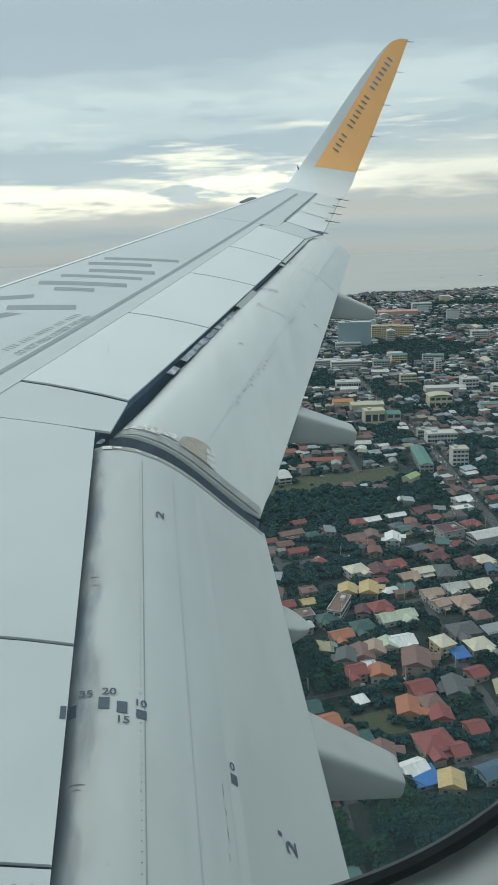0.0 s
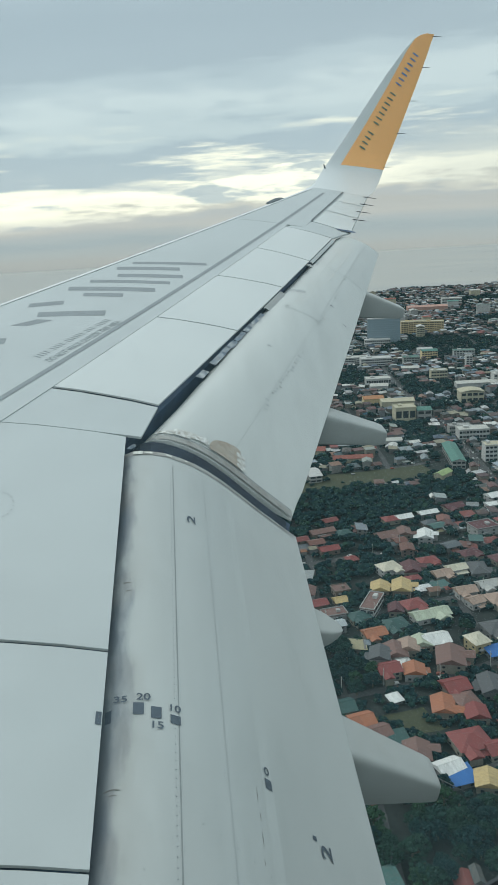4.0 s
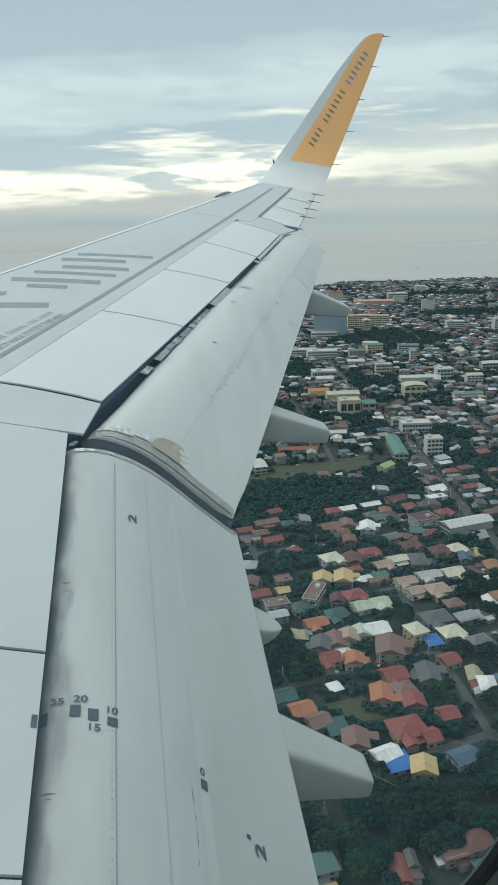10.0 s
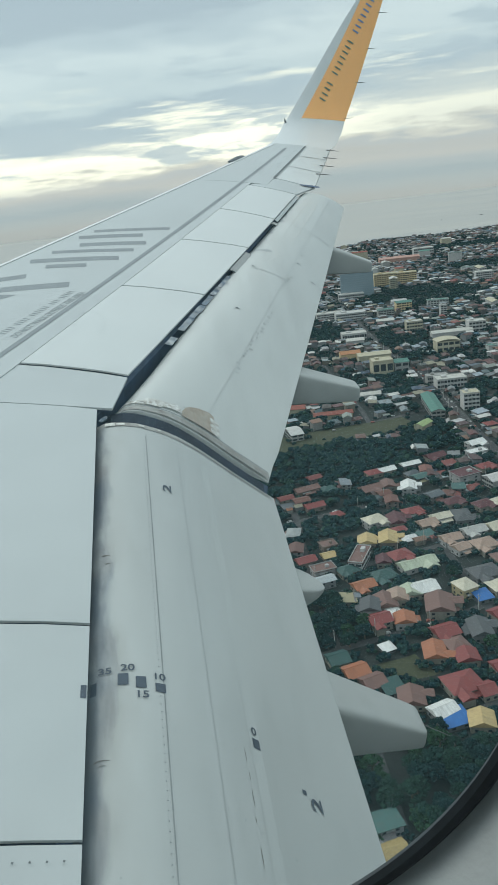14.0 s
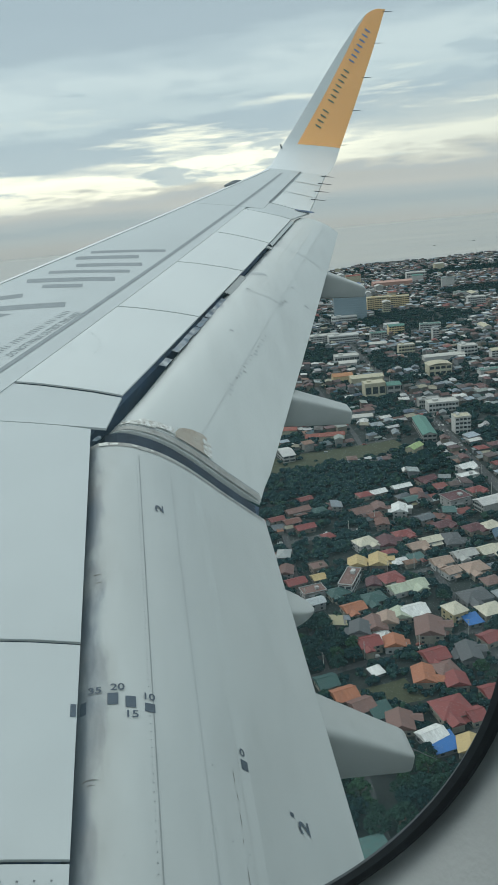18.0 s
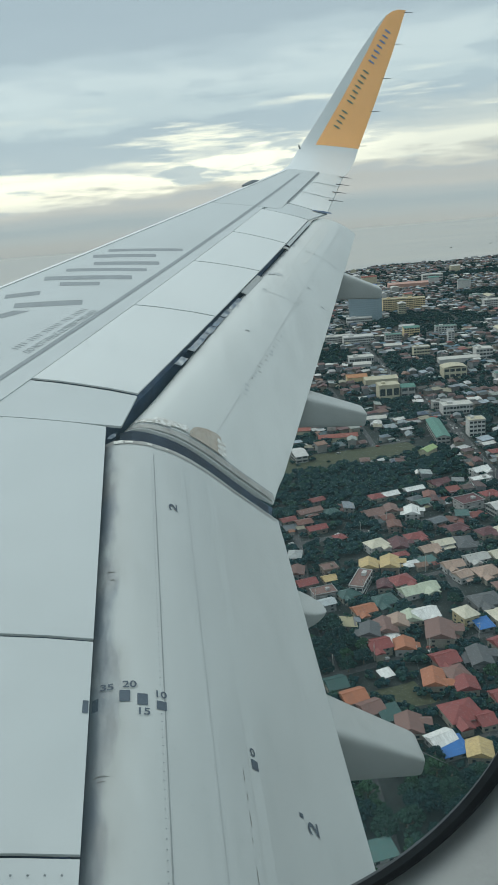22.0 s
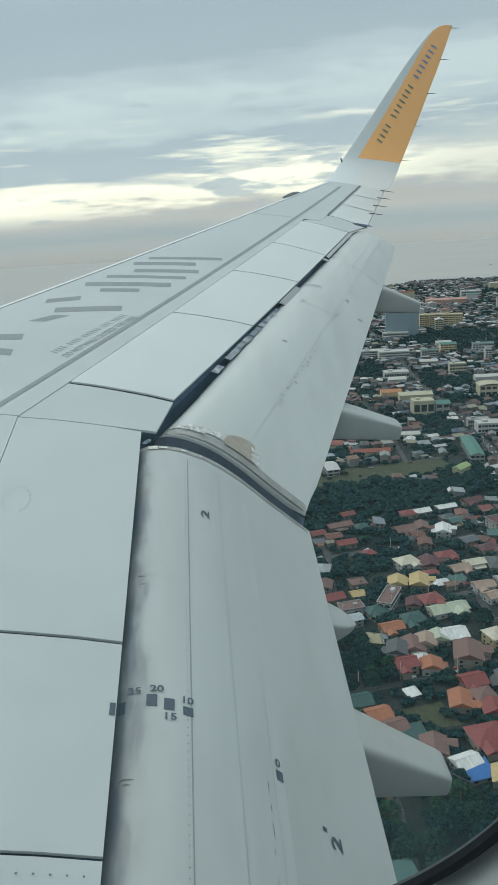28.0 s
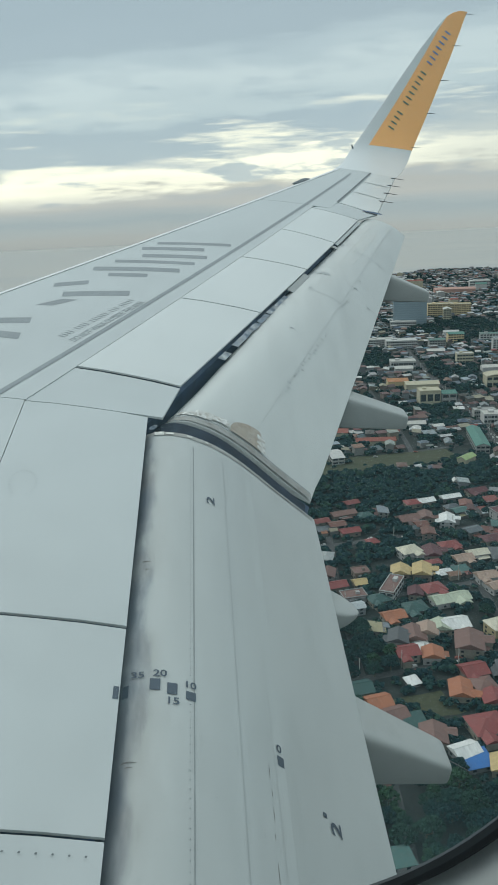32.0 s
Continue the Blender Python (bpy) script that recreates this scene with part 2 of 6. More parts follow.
# one flap paint twice: light put into the base, inboard darker, outboard brighter
M_FLAP_IN = flap_material("flap_paint_shaded", 0.0, 1.30, (0.458, 0.484, 0.474), 0.6, 0.9, 0.13)
M_FLAP_OUT = flap_material("flap_paint_lit", 0.442, 4.13, (0.59, 0.615, 0.595), 0.25, 0.5, 0.09)
M_TIP = material("tip_white_paint", (0.66, 0.69, 0.69), 0.4, grain=0.03, grain_scale=3, stain=(0.57, 0.60, 0.60), stain_scale=0.9, stain_amount=0.35)
M_SMEAR = material("brown_smear", (0.15, 0.15, 0.14), 0.6, grain=0.3, grain_scale=25, stain=(0.20, 0.17, 0.13), stain_scale=15, stain_amount=0.6)
# near-black navy that paints the shade of the slot
M_SLOT = material("slot_shade", (0.010, 0.020, 0.040), 0.7, grain=0.4, grain_scale=7, stain=(0.03, 0.042, 0.06), stain_scale=4, stain_amount=0.6)
M_FAIRING = material("fairing_paint", (0.40, 0.42, 0.41), 0.45, grain=0.05, grain_scale=6, stain=(0.30, 0.30, 0.27), stain_scale=2.0, stain_amount=0.35)
M_METAL = material("polished_metal", (0.84, 0.85, 0.84), 0.32, 0.35, grain=0.05, grain_scale=8)
M_LINE = material("sealant_grey", (0.16, 0.18, 0.19), 0.7, grain=0.2, grain_scale=9)
M_SEAM = material("seam_grey", (0.27, 0.29, 0.29), 0.6, grain=0.15, grain_scale=9)
M_SMUDGE = material("grease_grey", (0.36, 0.375, 0.365), 0.6, grain=0.25, grain_scale=20)
M_FAINT = material("faint_seam", (0.43, 0.455, 0.455), 0.5, grain=0.1, grain_scale=9)
# navy base stands for the shade in gaps and notches
M_DARK = material("gap_shade", (0.04, 0.08, 0.155), 0.6, grain=0.4, grain_scale=7, stain=(0.10, 0.12, 0.15), stain_scale=5, stain_amount=0.5)
M_REG = material("registration_grey", (0.25, 0.275, 0.285), 0.5, grain=0.08, grain_scale=6)
M_MARK = material("marking_black", (0.05, 0.068, 0.095), 0.5, grain=0.15, grain_scale=20)
M_ORANGE = material("orange_paint", (0.99, 0.50, 0.165), 0.38, grain=0.03, grain_scale=3, stain=(0.92, 0.47, 0.155), stain_scale=1.0, stain_amount=0.4)
M_GREEN = material("lettering_green", (0.10, 0.19, 0.13), 0.4)
M_BLUE = material("lettering_blue", (0.10, 0.25, 0.52), 0.4)
M_PRIMER = material("worn_primer", (0.40, 0.345, 0.28), 0.7, grain=0.16, grain_scale=30, stain=(0.47, 0.44, 0.39), stain_scale=6, stain_amount=0.8)
M_FLAKE = material("flaked_white_paint", (0.72, 0.73, 0.70), 0.55, grain=0.15, grain_scale=40, stain=(0.28, 0.25, 0.20), stain_scale=34, stain_amount=1.0)
M_LEDGE = material("grimy_seal_ledge", (0.36, 0.36, 0.34), 0.6, grain=0.2, grain_scale=25, stain=(0.22, 0.20, 0.175), stain_scale=7, stain_amount=0.8)
M_HAZE_SEAM2 = material("faint_flap_seam", (0.40, 0.425, 0.42), 0.5, grain=0.1, grain_scale=9)
M_PATCH = material("touched_up_paint", (0.565, 0.585, 0.565), 0.4, grain=0.05, grain_scale=4, stain=(0.59, 0.61, 0.59), stain_scale=2.5, stain_amount=0.7)
M_STEP = material("paler_flap_paint", (0.468, 0.496, 0.486), 0.38, grain=0.03, grain_scale=5)
M_OUT_SEAM = material("faint_outboard_seam", (0.53, 0.555, 0.54), 0.5, grain=0.1, grain_scale=9)
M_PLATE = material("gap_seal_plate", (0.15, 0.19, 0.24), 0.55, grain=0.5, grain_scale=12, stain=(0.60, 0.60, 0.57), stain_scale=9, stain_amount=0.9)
M_COVER = material("gap_cover_paint", (0.37, 0.39, 0.385), 0.5, grain=0.08, grain_scale=12, stain=(0.36, 0.35, 0.32), stain_scale=5, stain_amount=0.5)
M_CHIP = material("bare_alloy", (0.62, 0.62, 0.58), 0.45, 0.3, grain=0.3, grain_scale=30)
M_RUBBER = material("window_gasket", (0.022, 0.030, 0.036), 0.55, grain=0.2, grain_scale=60)
M_PANEL = material("cabin_plastic", (0.55, 0.585, 0.59), 0.5, grain=0.05, grain_scale=30, stain=(0.48, 0.515, 0.52), stain_scale=8, stain_amount=0.3, bump=0.06, bump_scale=300)
# smeared pane; its cyan veil is added to lift the darks like air haze
M_PANE = bpy.data.materials.new("haze_veil_acrylic")
M_PANE.use_nodes = True
pt = M_PANE.node_tree
pt.nodes.remove(pt.nodes["Principled BSDF"])
pn = {k: pt.nodes.new("ShaderNode" + k) for k in ("BsdfTransparent", "BsdfTranslucent", "MixShader", "TexNoise", "TexCoord", "MapRange")}
pn["BsdfTranslucent"].inputs[0].default_value = (0.62, 0.92, 1.0, 1)
pn["TexNoise"].inputs["Scale"].default_value, pn["TexNoise"].inputs["Detail"].default_value = 9.0, 5
pn["MapRange"].inputs["From Min"].default_value, pn["MapRange"].inputs["From Max"].default_value = 0.3, 0.75
pn["MapRange"].inputs["To Min"].default_value, pn["MapRange"].inputs["To Max"].default_value = 0.022, 0.052
for a, b in ((pn["TexCoord"].outputs["Object"], pn["TexNoise"].inputs["Vector"]), (pn["TexNoise"].outputs[0], pn["MapRange"].inputs["Value"]), (pn["MapRange"].outputs[0], pn["MixShader"].inputs[0]),
             (pn["BsdfTransparent"].outputs[0], pn["MixShader"].inputs[1]), (pn["BsdfTranslucent"].outputs[0], pn["MixShader"].inputs[2]), (pn["MixShader"].outputs[0], pt.nodes["Material Output"].inputs[0])):
    pt.links.new(a, b)
M_ROD = material("wick_carbon", (0.10, 0.10, 0.10), 0.5)

ROOFS = [(0.60, 0.61, 0.60), (0.55, 0.55, 0.52), (0.140, 0.028, 0.024), (0.171, 0.054, 0.032), (0.070, 0.026, 0.025), (0.215, 0.237, 0.243), (0.121, 0.047, 0.034), (0.329, 0.367, 0.381), (0.209, 0.083, 0.037), (0.079, 0.096, 0.108),
         (0.158, 0.036, 0.029), (0.285, 0.259, 0.154), (0.038, 0.101, 0.093), (0.102, 0.036, 0.032), (0.158, 0.187, 0.211), (0.229, 0.108, 0.049), (0.113, 0.056, 0.047), (0.279, 0.302, 0.300),
         (0.036, 0.082, 0.129), (0.119, 0.123, 0.126), (0.165, 0.065, 0.049), (0.292, 0.223, 0.089)]
WALLS = [(0.188, 0.186, 0.174), (0.143, 0.130, 0.112), (0.212, 0.215, 0.215), (0.116, 0.112, 0.108), (0.171, 0.155, 0.122), (0.096, 0.095, 0.093), (0.154, 0.116, 0.100), (0.164, 0.176, 0.186)]
M_ROOF = material("roof_sheet", (0.3, 0.1, 0.08), 0.6, grain=0.22, grain_scale=1.2, stain=(0.13, 0.09, 0.07), stain_scale=0.5, stain_amount=0.28, palette=ROOFS)
FAR_ROOFS = [(0.093, 0.041, 0.038), (0.203, 0.237, 0.250), (0.067, 0.038, 0.040), (0.258, 0.297, 0.295), (0.123, 0.067, 0.054), (0.105, 0.134, 0.161), (0.228, 0.215, 0.152), (0.147, 0.179, 0.210), (0.061, 0.097, 0.107), (0.184, 0.104, 0.071),
             (0.282, 0.334, 0.375), (0.080, 0.056, 0.054), (0.172, 0.193, 0.196), (0.105, 0.045, 0.045), (0.043, 0.074, 0.117), (0.240, 0.268, 0.242)]
FAR_ROOFS += [(0.56, 0.56, 0.54), (0.52, 0.52, 0.49), (0.40, 0.41, 0.41), (0.19, 0.04, 0.035), (0.30, 0.30, 0.30), (0.05, 0.06, 0.06), (0.06, 0.055, 0.05), (0.09, 0.045, 0.04), (0.045, 0.12, 0.17)]
M_ROOF_FAR = material("roof_sheet_many", (0.3, 0.1, 0.08), 0.65, grain=0.25, grain_scale=0.6, stain=(0.12, 0.09, 0.07), stain_scale=0.2, stain_amount=0.5, palette=FAR_ROOFS, island=True)
M_WALL = material("house_render", (0.5, 0.5, 0.45), 0.8, grain=0.12, grain_scale=1.0, stain=(0.22, 0.21, 0.19), stain_scale=0.5, stain_amount=0.5, palette=WALLS)
M_WALL_FAR = material("house_render_many", (0.5, 0.5, 0.45), 0.8, grain=0.12, grain_scale=1.0, palette=WALLS, island=True)
M_WINDOW = material("dark_window", (0.035, 0.045, 0.05), 0.15, grain=0.2, grain_scale=2)
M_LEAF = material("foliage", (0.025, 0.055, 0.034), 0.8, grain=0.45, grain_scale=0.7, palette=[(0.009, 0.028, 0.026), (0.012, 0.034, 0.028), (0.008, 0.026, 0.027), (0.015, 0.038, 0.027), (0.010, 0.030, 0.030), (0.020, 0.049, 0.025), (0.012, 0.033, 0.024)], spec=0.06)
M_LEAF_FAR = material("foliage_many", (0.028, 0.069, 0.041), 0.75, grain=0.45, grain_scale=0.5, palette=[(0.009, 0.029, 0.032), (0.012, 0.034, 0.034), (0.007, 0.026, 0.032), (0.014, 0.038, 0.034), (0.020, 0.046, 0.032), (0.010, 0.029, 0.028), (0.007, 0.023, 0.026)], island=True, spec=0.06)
M_BARK = material("bark", (0.12, 0.09, 0.06), 0.9, grain=0.3, grain_scale=6)
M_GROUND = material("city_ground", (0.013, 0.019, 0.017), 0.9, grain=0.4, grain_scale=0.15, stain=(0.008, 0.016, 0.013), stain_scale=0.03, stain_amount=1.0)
M_GRASS = material("grass", (0.040, 0.048, 0.022), 0.9, grain=0.35, grain_scale=0.3, stain=(0.056, 0.055, 0.026), stain_scale=0.035, stain_amount=0.7)
M_ROAD = material("asphalt", (0.045, 0.047, 0.049), 0.85, grain=0.18, grain_scale=0.4, stain=(0.11, 0.108, 0.10), stain_scale=0.08, stain_amount=0.5)
# streaks in the base stand for cloud reflections on the water
M_SEA = material("sea_water", (0.39, 0.37, 0.325), 0.34, grain=0.08, grain_scale=0.004, stain=(0.285, 0.29, 0.28), stain_scale=0.0016, stain_amount=0.75, bump=0.25, bump_scale=0.05, stretch=(2.6, 0.7, 1))
M_RIVER = material("river_water", (0.23, 0.21, 0.165), 0.25, grain=0.08, grain_scale=0.01)

# ---- helpers for meshes ----
def finish(name, verts, faces, mat, smooth=False):
    me = bpy.data.meshes.new(name)
    me.from_pydata([tuple(v) for v in verts], [], faces)
    for m in mat if isinstance(mat, (list, tuple)) else [mat]:
        me.materials.append(m)
    me.polygons.foreach_set("use_smooth", [smooth] * len(me.polygons))
    me.update()
    return me


def part(name, me, parent, label=""):
    ob = new(name, me)
    ob.parent = parent
    return tagged(ob, label)


def recalc(me):
    bm = bmesh.new()
    bm.from_mesh(me)
    bmesh.ops.recalc_face_normals(bm, faces=bm.faces)
    bm.to_mesh(me)
    bm.free()
    return me


def sharp(me, degrees=35):
    """Smooth shading with hard edges past an angle."""
    bm = bmesh.new()
    bm.from_mesh(me)
    bmesh.ops.recalc_face_normals(bm, faces=bm.faces)
    for f in bm.faces:
        f.smooth = True
    for e in bm.edges:
        if len(e.link_faces) == 2 and e.calc_face_angle(0) > radians(degrees):
            e.smooth = False
    bm.to_mesh(me)
    bm.free()
    return me


def loft(name, rings, mat, closed=True, caps=True, smooth=True):
    """A skin over rings of equal length."""
    n, verts, faces = len(rings[0]), [v for r in rings for v in r], []
    for i in range(len(rings) - 1):
        for j in range(n if closed else n - 1):
            k = (j + 1) % n
            faces.append((i * n + j, i * n + k, (i + 1) * n + k, (i + 1) * n + j))
    if caps:
        faces += [tuple(range(n))[::-1], tuple(range((len(rings) - 1) * n, len(rings) * n))]
    me = finish(name, verts, faces, mat)
    return sharp(me) if smooth else recalc(me)


# ---- the wing, in its own axes: s outboard, y forward, z up, tilted against the level world ----
TILT = Matrix(((0.9928, -0.01703, -0.11859, 0), (0, 0.98985, -0.14213, 0), (0.1198, 0.1411, 0.98272, 246.989), (0, 0, 0, 1)))
wing = tagged(new("aircraft_wing"), "pale grey airliner wing with full flaps lowered and upturned orange tip", "wing")
wing.matrix_world = TILT


def bend(s):
    """Height of the wing's rear upper edge: dihedral and bending under load."""
    return 0.18 + 0.09 * (s - 3) + 0.0027 * (s - 3) ** 2


def shroud(s):
    """The rear edge of the upper surface, ahead of the flaps; kinked where the flaps meet."""
    return 1.30 if s < 6.47 else 1.30 - 0.442 * (s - 6.47)


def hinge(s):
    return 2.205 if s < 6.45 else 1.91 - 0.462 * (s - 7.09)


def lead(s):
    return 2.86 - 0.643 * (s - 8.736)


def top(s, y):
    u = max(0.0, y - shroud(s))
    return bend(s) + 0.10 * u - 0.035 * u * u


FLAP_IN = [(-0.07, 0.34), (-0.06, 0.22), (-0.035, 0.12), (0.0, 0.07), (0.05, 0.044), (0.11, 0.036), (0.2, 0.036), (0.3, 0.05), (0.4, 0.082), (0.5, 0.12), (0.62, 0.185),
           (0.75, 0.27), (0.88, 0.368), (1.01, 0.47), (1.2, 0.61), (1.39, 0.75)]
FLAP_OUT = [(-0.01, 0.36), (0.0, 0.25), (0.025, 0.15), (0.06, 0.095), (0.12, 0.058), (0.2, 0.046), (0.3, 0.056), (0.4, 0.085), (0.5, 0.12), (0.62, 0.185),
            (0.75, 0.27), (0.88, 0.368), (1.01, 0.47), (1.2, 0.61), (1.39, 0.75)]


def drop(v, profile):
    return float(np.interp(v, [p[0] for p in profile], [p[1] for p in profile]))


def flap_in(s, y):
    return bend(s) - drop(shroud(s) - y, FLAP_IN)


def nose_rise(s):
    return min(1.0, max(-0.75, (s - 8.0) / 1.2))


def drop_out(s, v):
    """Drop of the outboard flap below the panels; further out its nose lies closer to them."""
    k = nose_rise(s)
    if v < 0.3:
        v = (v + 0.055 * k) / (1 + 0.055 * k / 0.3)
    return drop(v, FLAP_OUT) - 0.026 * k * max(0.0, 1 - v / 0.3)


def flap_out(s, y):
    return bend(s) - drop_out(s, shroud(s) - y)


def spread(a, b, n):
    return [a + (b - a) * i / (n - 1) for i in range(n)]


def panel(name, front, rear, surface, thick, mat, lift=0.0, ns=8, ny=5, round_edge=0.006):
    """A thin plate on a surface. front and rear: two (s, y) ends each, inboard first."""
    cols = []
    for i in spread(0, 1, ns):
        f, r = [tuple(p[0][k] + (p[1][k] - p[0][k]) * i for k in (0, 1)) for p in (front, rear)]
        ring = []
        for j in spread(0, 1, ny):
            s, y = f[0] + (r[0] - f[0]) * j, f[1] + (r[1] - f[1]) * j
            ring.append((s, y, surface(s, y) + lift - (round_edge if j in (0, 1) else 0)))
        ring += [(s, y, z - thick) for s, y, z in reversed(ring)]
        cols.append(ring)
    return loft(name, cols, mat)


def strip(name, line, surface, width, mat, lift=0.004, across="y"):
    """A painted or sealed line that follows a surface; line: points (s, y); width: one for all, or one for each point."""
    verts, faces = [], []
    for k, (s, y) in enumerate(line):
        wide = width[k] if isinstance(width, (list, tuple)) else width
        for w in (-wide / 2, wide / 2):
            p = (s, y + w) if across == "y" else (s + w, y)
            verts.append((*p, surface(*p) + lift))
        if k:
            faces.append((2 * k - 2, 2 * k - 1, 2 * k + 1, 2 * k))
    return finish(name, verts, faces, mat)


def rivets(name, points, surface, parent, size=0.006):
    """A row of rivet heads, one joined strip."""
    verts, faces = [], []
    for s, y in points:
        i, z = len(verts), surface(s, y)
        verts += [(s + size * math.cos(a), y + size * math.sin(a), surface(s + size * math.cos(a), y + size * math.sin(a)) + 0.0045) for a in (0.5, 2.07, 3.64, 5.21)]
        faces.append((i, i + 1, i + 2, i + 3))
    ob = part(name, finish(name, verts, faces, M_LINE), parent)
    return tagged(ob, kind="stuff")


# main box: closed sections from the rear edge round the nose
def wing_ring(s, rear):
    le = lead(s)
    chord = le - rear
    ups, lows = [], []
    for u in (*spread(0, 0.86, 15), 0.90, 0.93, 0.95, 0.97, 0.98, 0.99, 1.0):
        y = rear + chord * u
        nose = max(0.0, 1 - (le - y) / 0.13)
        z = top(s, y) - 0.07 * (1 - math.sqrt(max(0.0, 1 - nose * nose)))
        ups.append((s, y, z))
        depth = 0.10 * (chord + 1.0) * (0.35 + 0.65 * math.sin(math.pi * (0.35 + 0.5 * u))) * math.sqrt(max(0.0, 1 - u ** 6))
        lows.append((s, y, z - max(depth, 0.01)))
    return ups + lows[::-1]


for name, ss, edge in (("inner_skin", spread(1.3, 6.45, 12), lambda s: 2.205), ("outer_skin", spread(6.46, 13.04, 20), lambda s: hinge(s)),
                       ("tip_skin", spread(13.05, 15.6, 9), lambda s: -1.257 - 0.437 * (s - 13.42))):
    part(name, loft(name, [wing_ring(s, edge(s)) for s in ss], M_SKIN), wing)

rings = []
for s in spread(1.3, 15.5, 40):
    le = lead(s)
    rings.append([(s, le - d, top(s, le - d) - 0.07 * (1 - math.sqrt(max(0.0, 1 - max(0.0, 1 - d / 0.13) ** 2))) + 0.006 - e) for d, e in
                  ((0.13, 0), (0.09, 0), (0.05, 0), (0.02, 0), (0.0, 0.0), (-0.012, 0.02), (-0.012, 0.06), (0.0, 0.09), (0.03, 0.11), (0.09, 0.03))])
part("leading_edge", loft("leading_edge", rings, M_METAL), wing, "polished bare metal leading edge")

# spoilers and fixed panels ahead of the flaps
SPOILERS = [(7.09, 6.995), (8.86, 8.80), (10.385, 10.32), (11.70, 11.50), (12.93, 12.72)]
G = 0.011
for (h0, r0), (h1, r1) in zip(SPOILERS, SPOILERS[1:]):
    sp = part("spoiler", panel("spoiler", ((h0 + G, hinge(h0 + G) - 0.006), (h1 - G, hinge(h1 - G) - 0.006)), ((r0 + G, shroud(r0 + G)), (r1 - G, shroud(r1 - G))), top, 0.014, M_SPOILER, 0.006), wing)
for a, b in ((4.197, 6.434), (3.040, 4.174), (1.3, 3.021)):
    part("inboard_panel", panel("inboard_panel", ((a, 2.2), (b, 2.2)), ((a, 1.30), (b, 1.30)), top, 0.014, M_SKIN, 0.005), wing)
part("kink_panel", panel("kink_panel", ((6.455, 2.202), (7.07, hinge(7.07) - 0.001)), ((6.455, 1.188), (6.968, 1.068)), top, 0.018, M_SKIN, 0.0, ns=6), wing)
part("aileron_root_panel", panel("aileron_root_panel", ((12.95, hinge(12.95) - 0.01), (13.42, -1.262)), ((12.75, shroud(12.75)), (13.14, -1.83)), top, 0.022, M_SKIN, 0.0, ns=4), wing)
part("aileron", panel("aileron", ((13.44, -1.275), (15.53, -2.19)), ((13.16, -1.84), (15.6, -2.66)), top, 0.035, M_SPOILER, 0.002, ns=10), wing)
part("aileron_gap", strip("aileron_gap", [(s, -1.262 - 0.437 * (s - 13.42)) for s in spread(13.42, 15.55, 10)], top, 0.035, M_LINE, 0.008), wing)
for k in (0.35, 0.68):
    s0, s1 = 13.44 + 2.09 * k, 13.16 + 2.44 * k
    part("aileron_seam", strip("aileron_seam", [(s0 + (s1 - s0) * j, -1.262 - 0.437 * (s0 - 13.42) + (-0.56 * j)) for j in spread(0, 1, 6)], top, 0.02, M_SEAM, 0.008, "s"), wing)

# the cove under the panels, its shade put in as a dark colour, and the plates in it
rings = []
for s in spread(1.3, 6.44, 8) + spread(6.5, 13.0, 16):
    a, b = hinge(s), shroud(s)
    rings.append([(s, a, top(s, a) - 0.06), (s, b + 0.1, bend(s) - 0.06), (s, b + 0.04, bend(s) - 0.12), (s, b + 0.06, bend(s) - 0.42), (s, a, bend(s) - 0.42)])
part("flap_cove", loft("flap_cove", rings, M_DARK), wing, "cove behind the panels, shade painted in dark")
rg = random.Random(4)
s = 7.70
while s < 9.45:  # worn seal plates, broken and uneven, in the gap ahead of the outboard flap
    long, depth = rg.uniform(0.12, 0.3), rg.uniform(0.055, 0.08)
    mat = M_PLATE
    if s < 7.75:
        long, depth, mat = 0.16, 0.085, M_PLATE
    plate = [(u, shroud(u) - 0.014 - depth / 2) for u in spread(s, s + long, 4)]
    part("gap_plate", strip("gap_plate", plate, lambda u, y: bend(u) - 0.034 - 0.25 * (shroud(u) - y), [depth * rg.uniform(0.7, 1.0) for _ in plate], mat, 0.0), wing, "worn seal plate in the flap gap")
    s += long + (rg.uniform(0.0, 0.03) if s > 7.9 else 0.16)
part("gap_cover", panel("gap_cover", ((9.62, shroud(9.62) - 0.004), (10.22, shroud(10.22) - 0.004)), ((9.60, shroud(9.60) - 0.085), (10.20, shroud(10.20) - 0.075)), lambda u, y: bend(u) - 0.014 - 0.3 * max(0.0, shroud(u) - y), 0.008, M_COVER, 0.0, ns=5, ny=3), wing, "pale cover strip over the flap gap")
part("gap_clip", panel("gap_clip", ((11.36, shroud(11.36) - 0.002), (11.43, shroud(11.43) - 0.002)), ((11.36, shroud(11.36) - 0.08), (11.43, shroud(11.43) - 0.08)), lambda u, y: bend(u) - 0.012 - 0.3 * max(0.0, shroud(u) - y), 0.008, M_COVER, 0.0, ns=3, ny=3), wing, "pale clip across the flap gap")
# the notch is a flat strip, its shade put into the colour
part("aileron_notch", strip("aileron_notch", [(13.20, -1.62), (13.17, -1.72), (13.14, -1.82), (13.11, -1.90)], top, [0.04, 0.09, 0.11, 0.06], M_DARK, 0.012, "s"), wing, "flat dark strip for the shade of the aileron root notch")
part("gap_cover", panel("gap_cover", ((11.52, shroud(11.52) - 0.004), (12.7, shroud(12.7) - 0.004)), ((11.50, shroud(11.50) - 0.05), (12.7, shroud(12.7) - 0.05)), lambda u, y: bend(u) - 0.012 - 0.3 * max(0.0, shroud(u) - y), 0.008, M_SKIN, 0.0, ns=5, ny=3), wing, "pale cover strip over the flap gap")
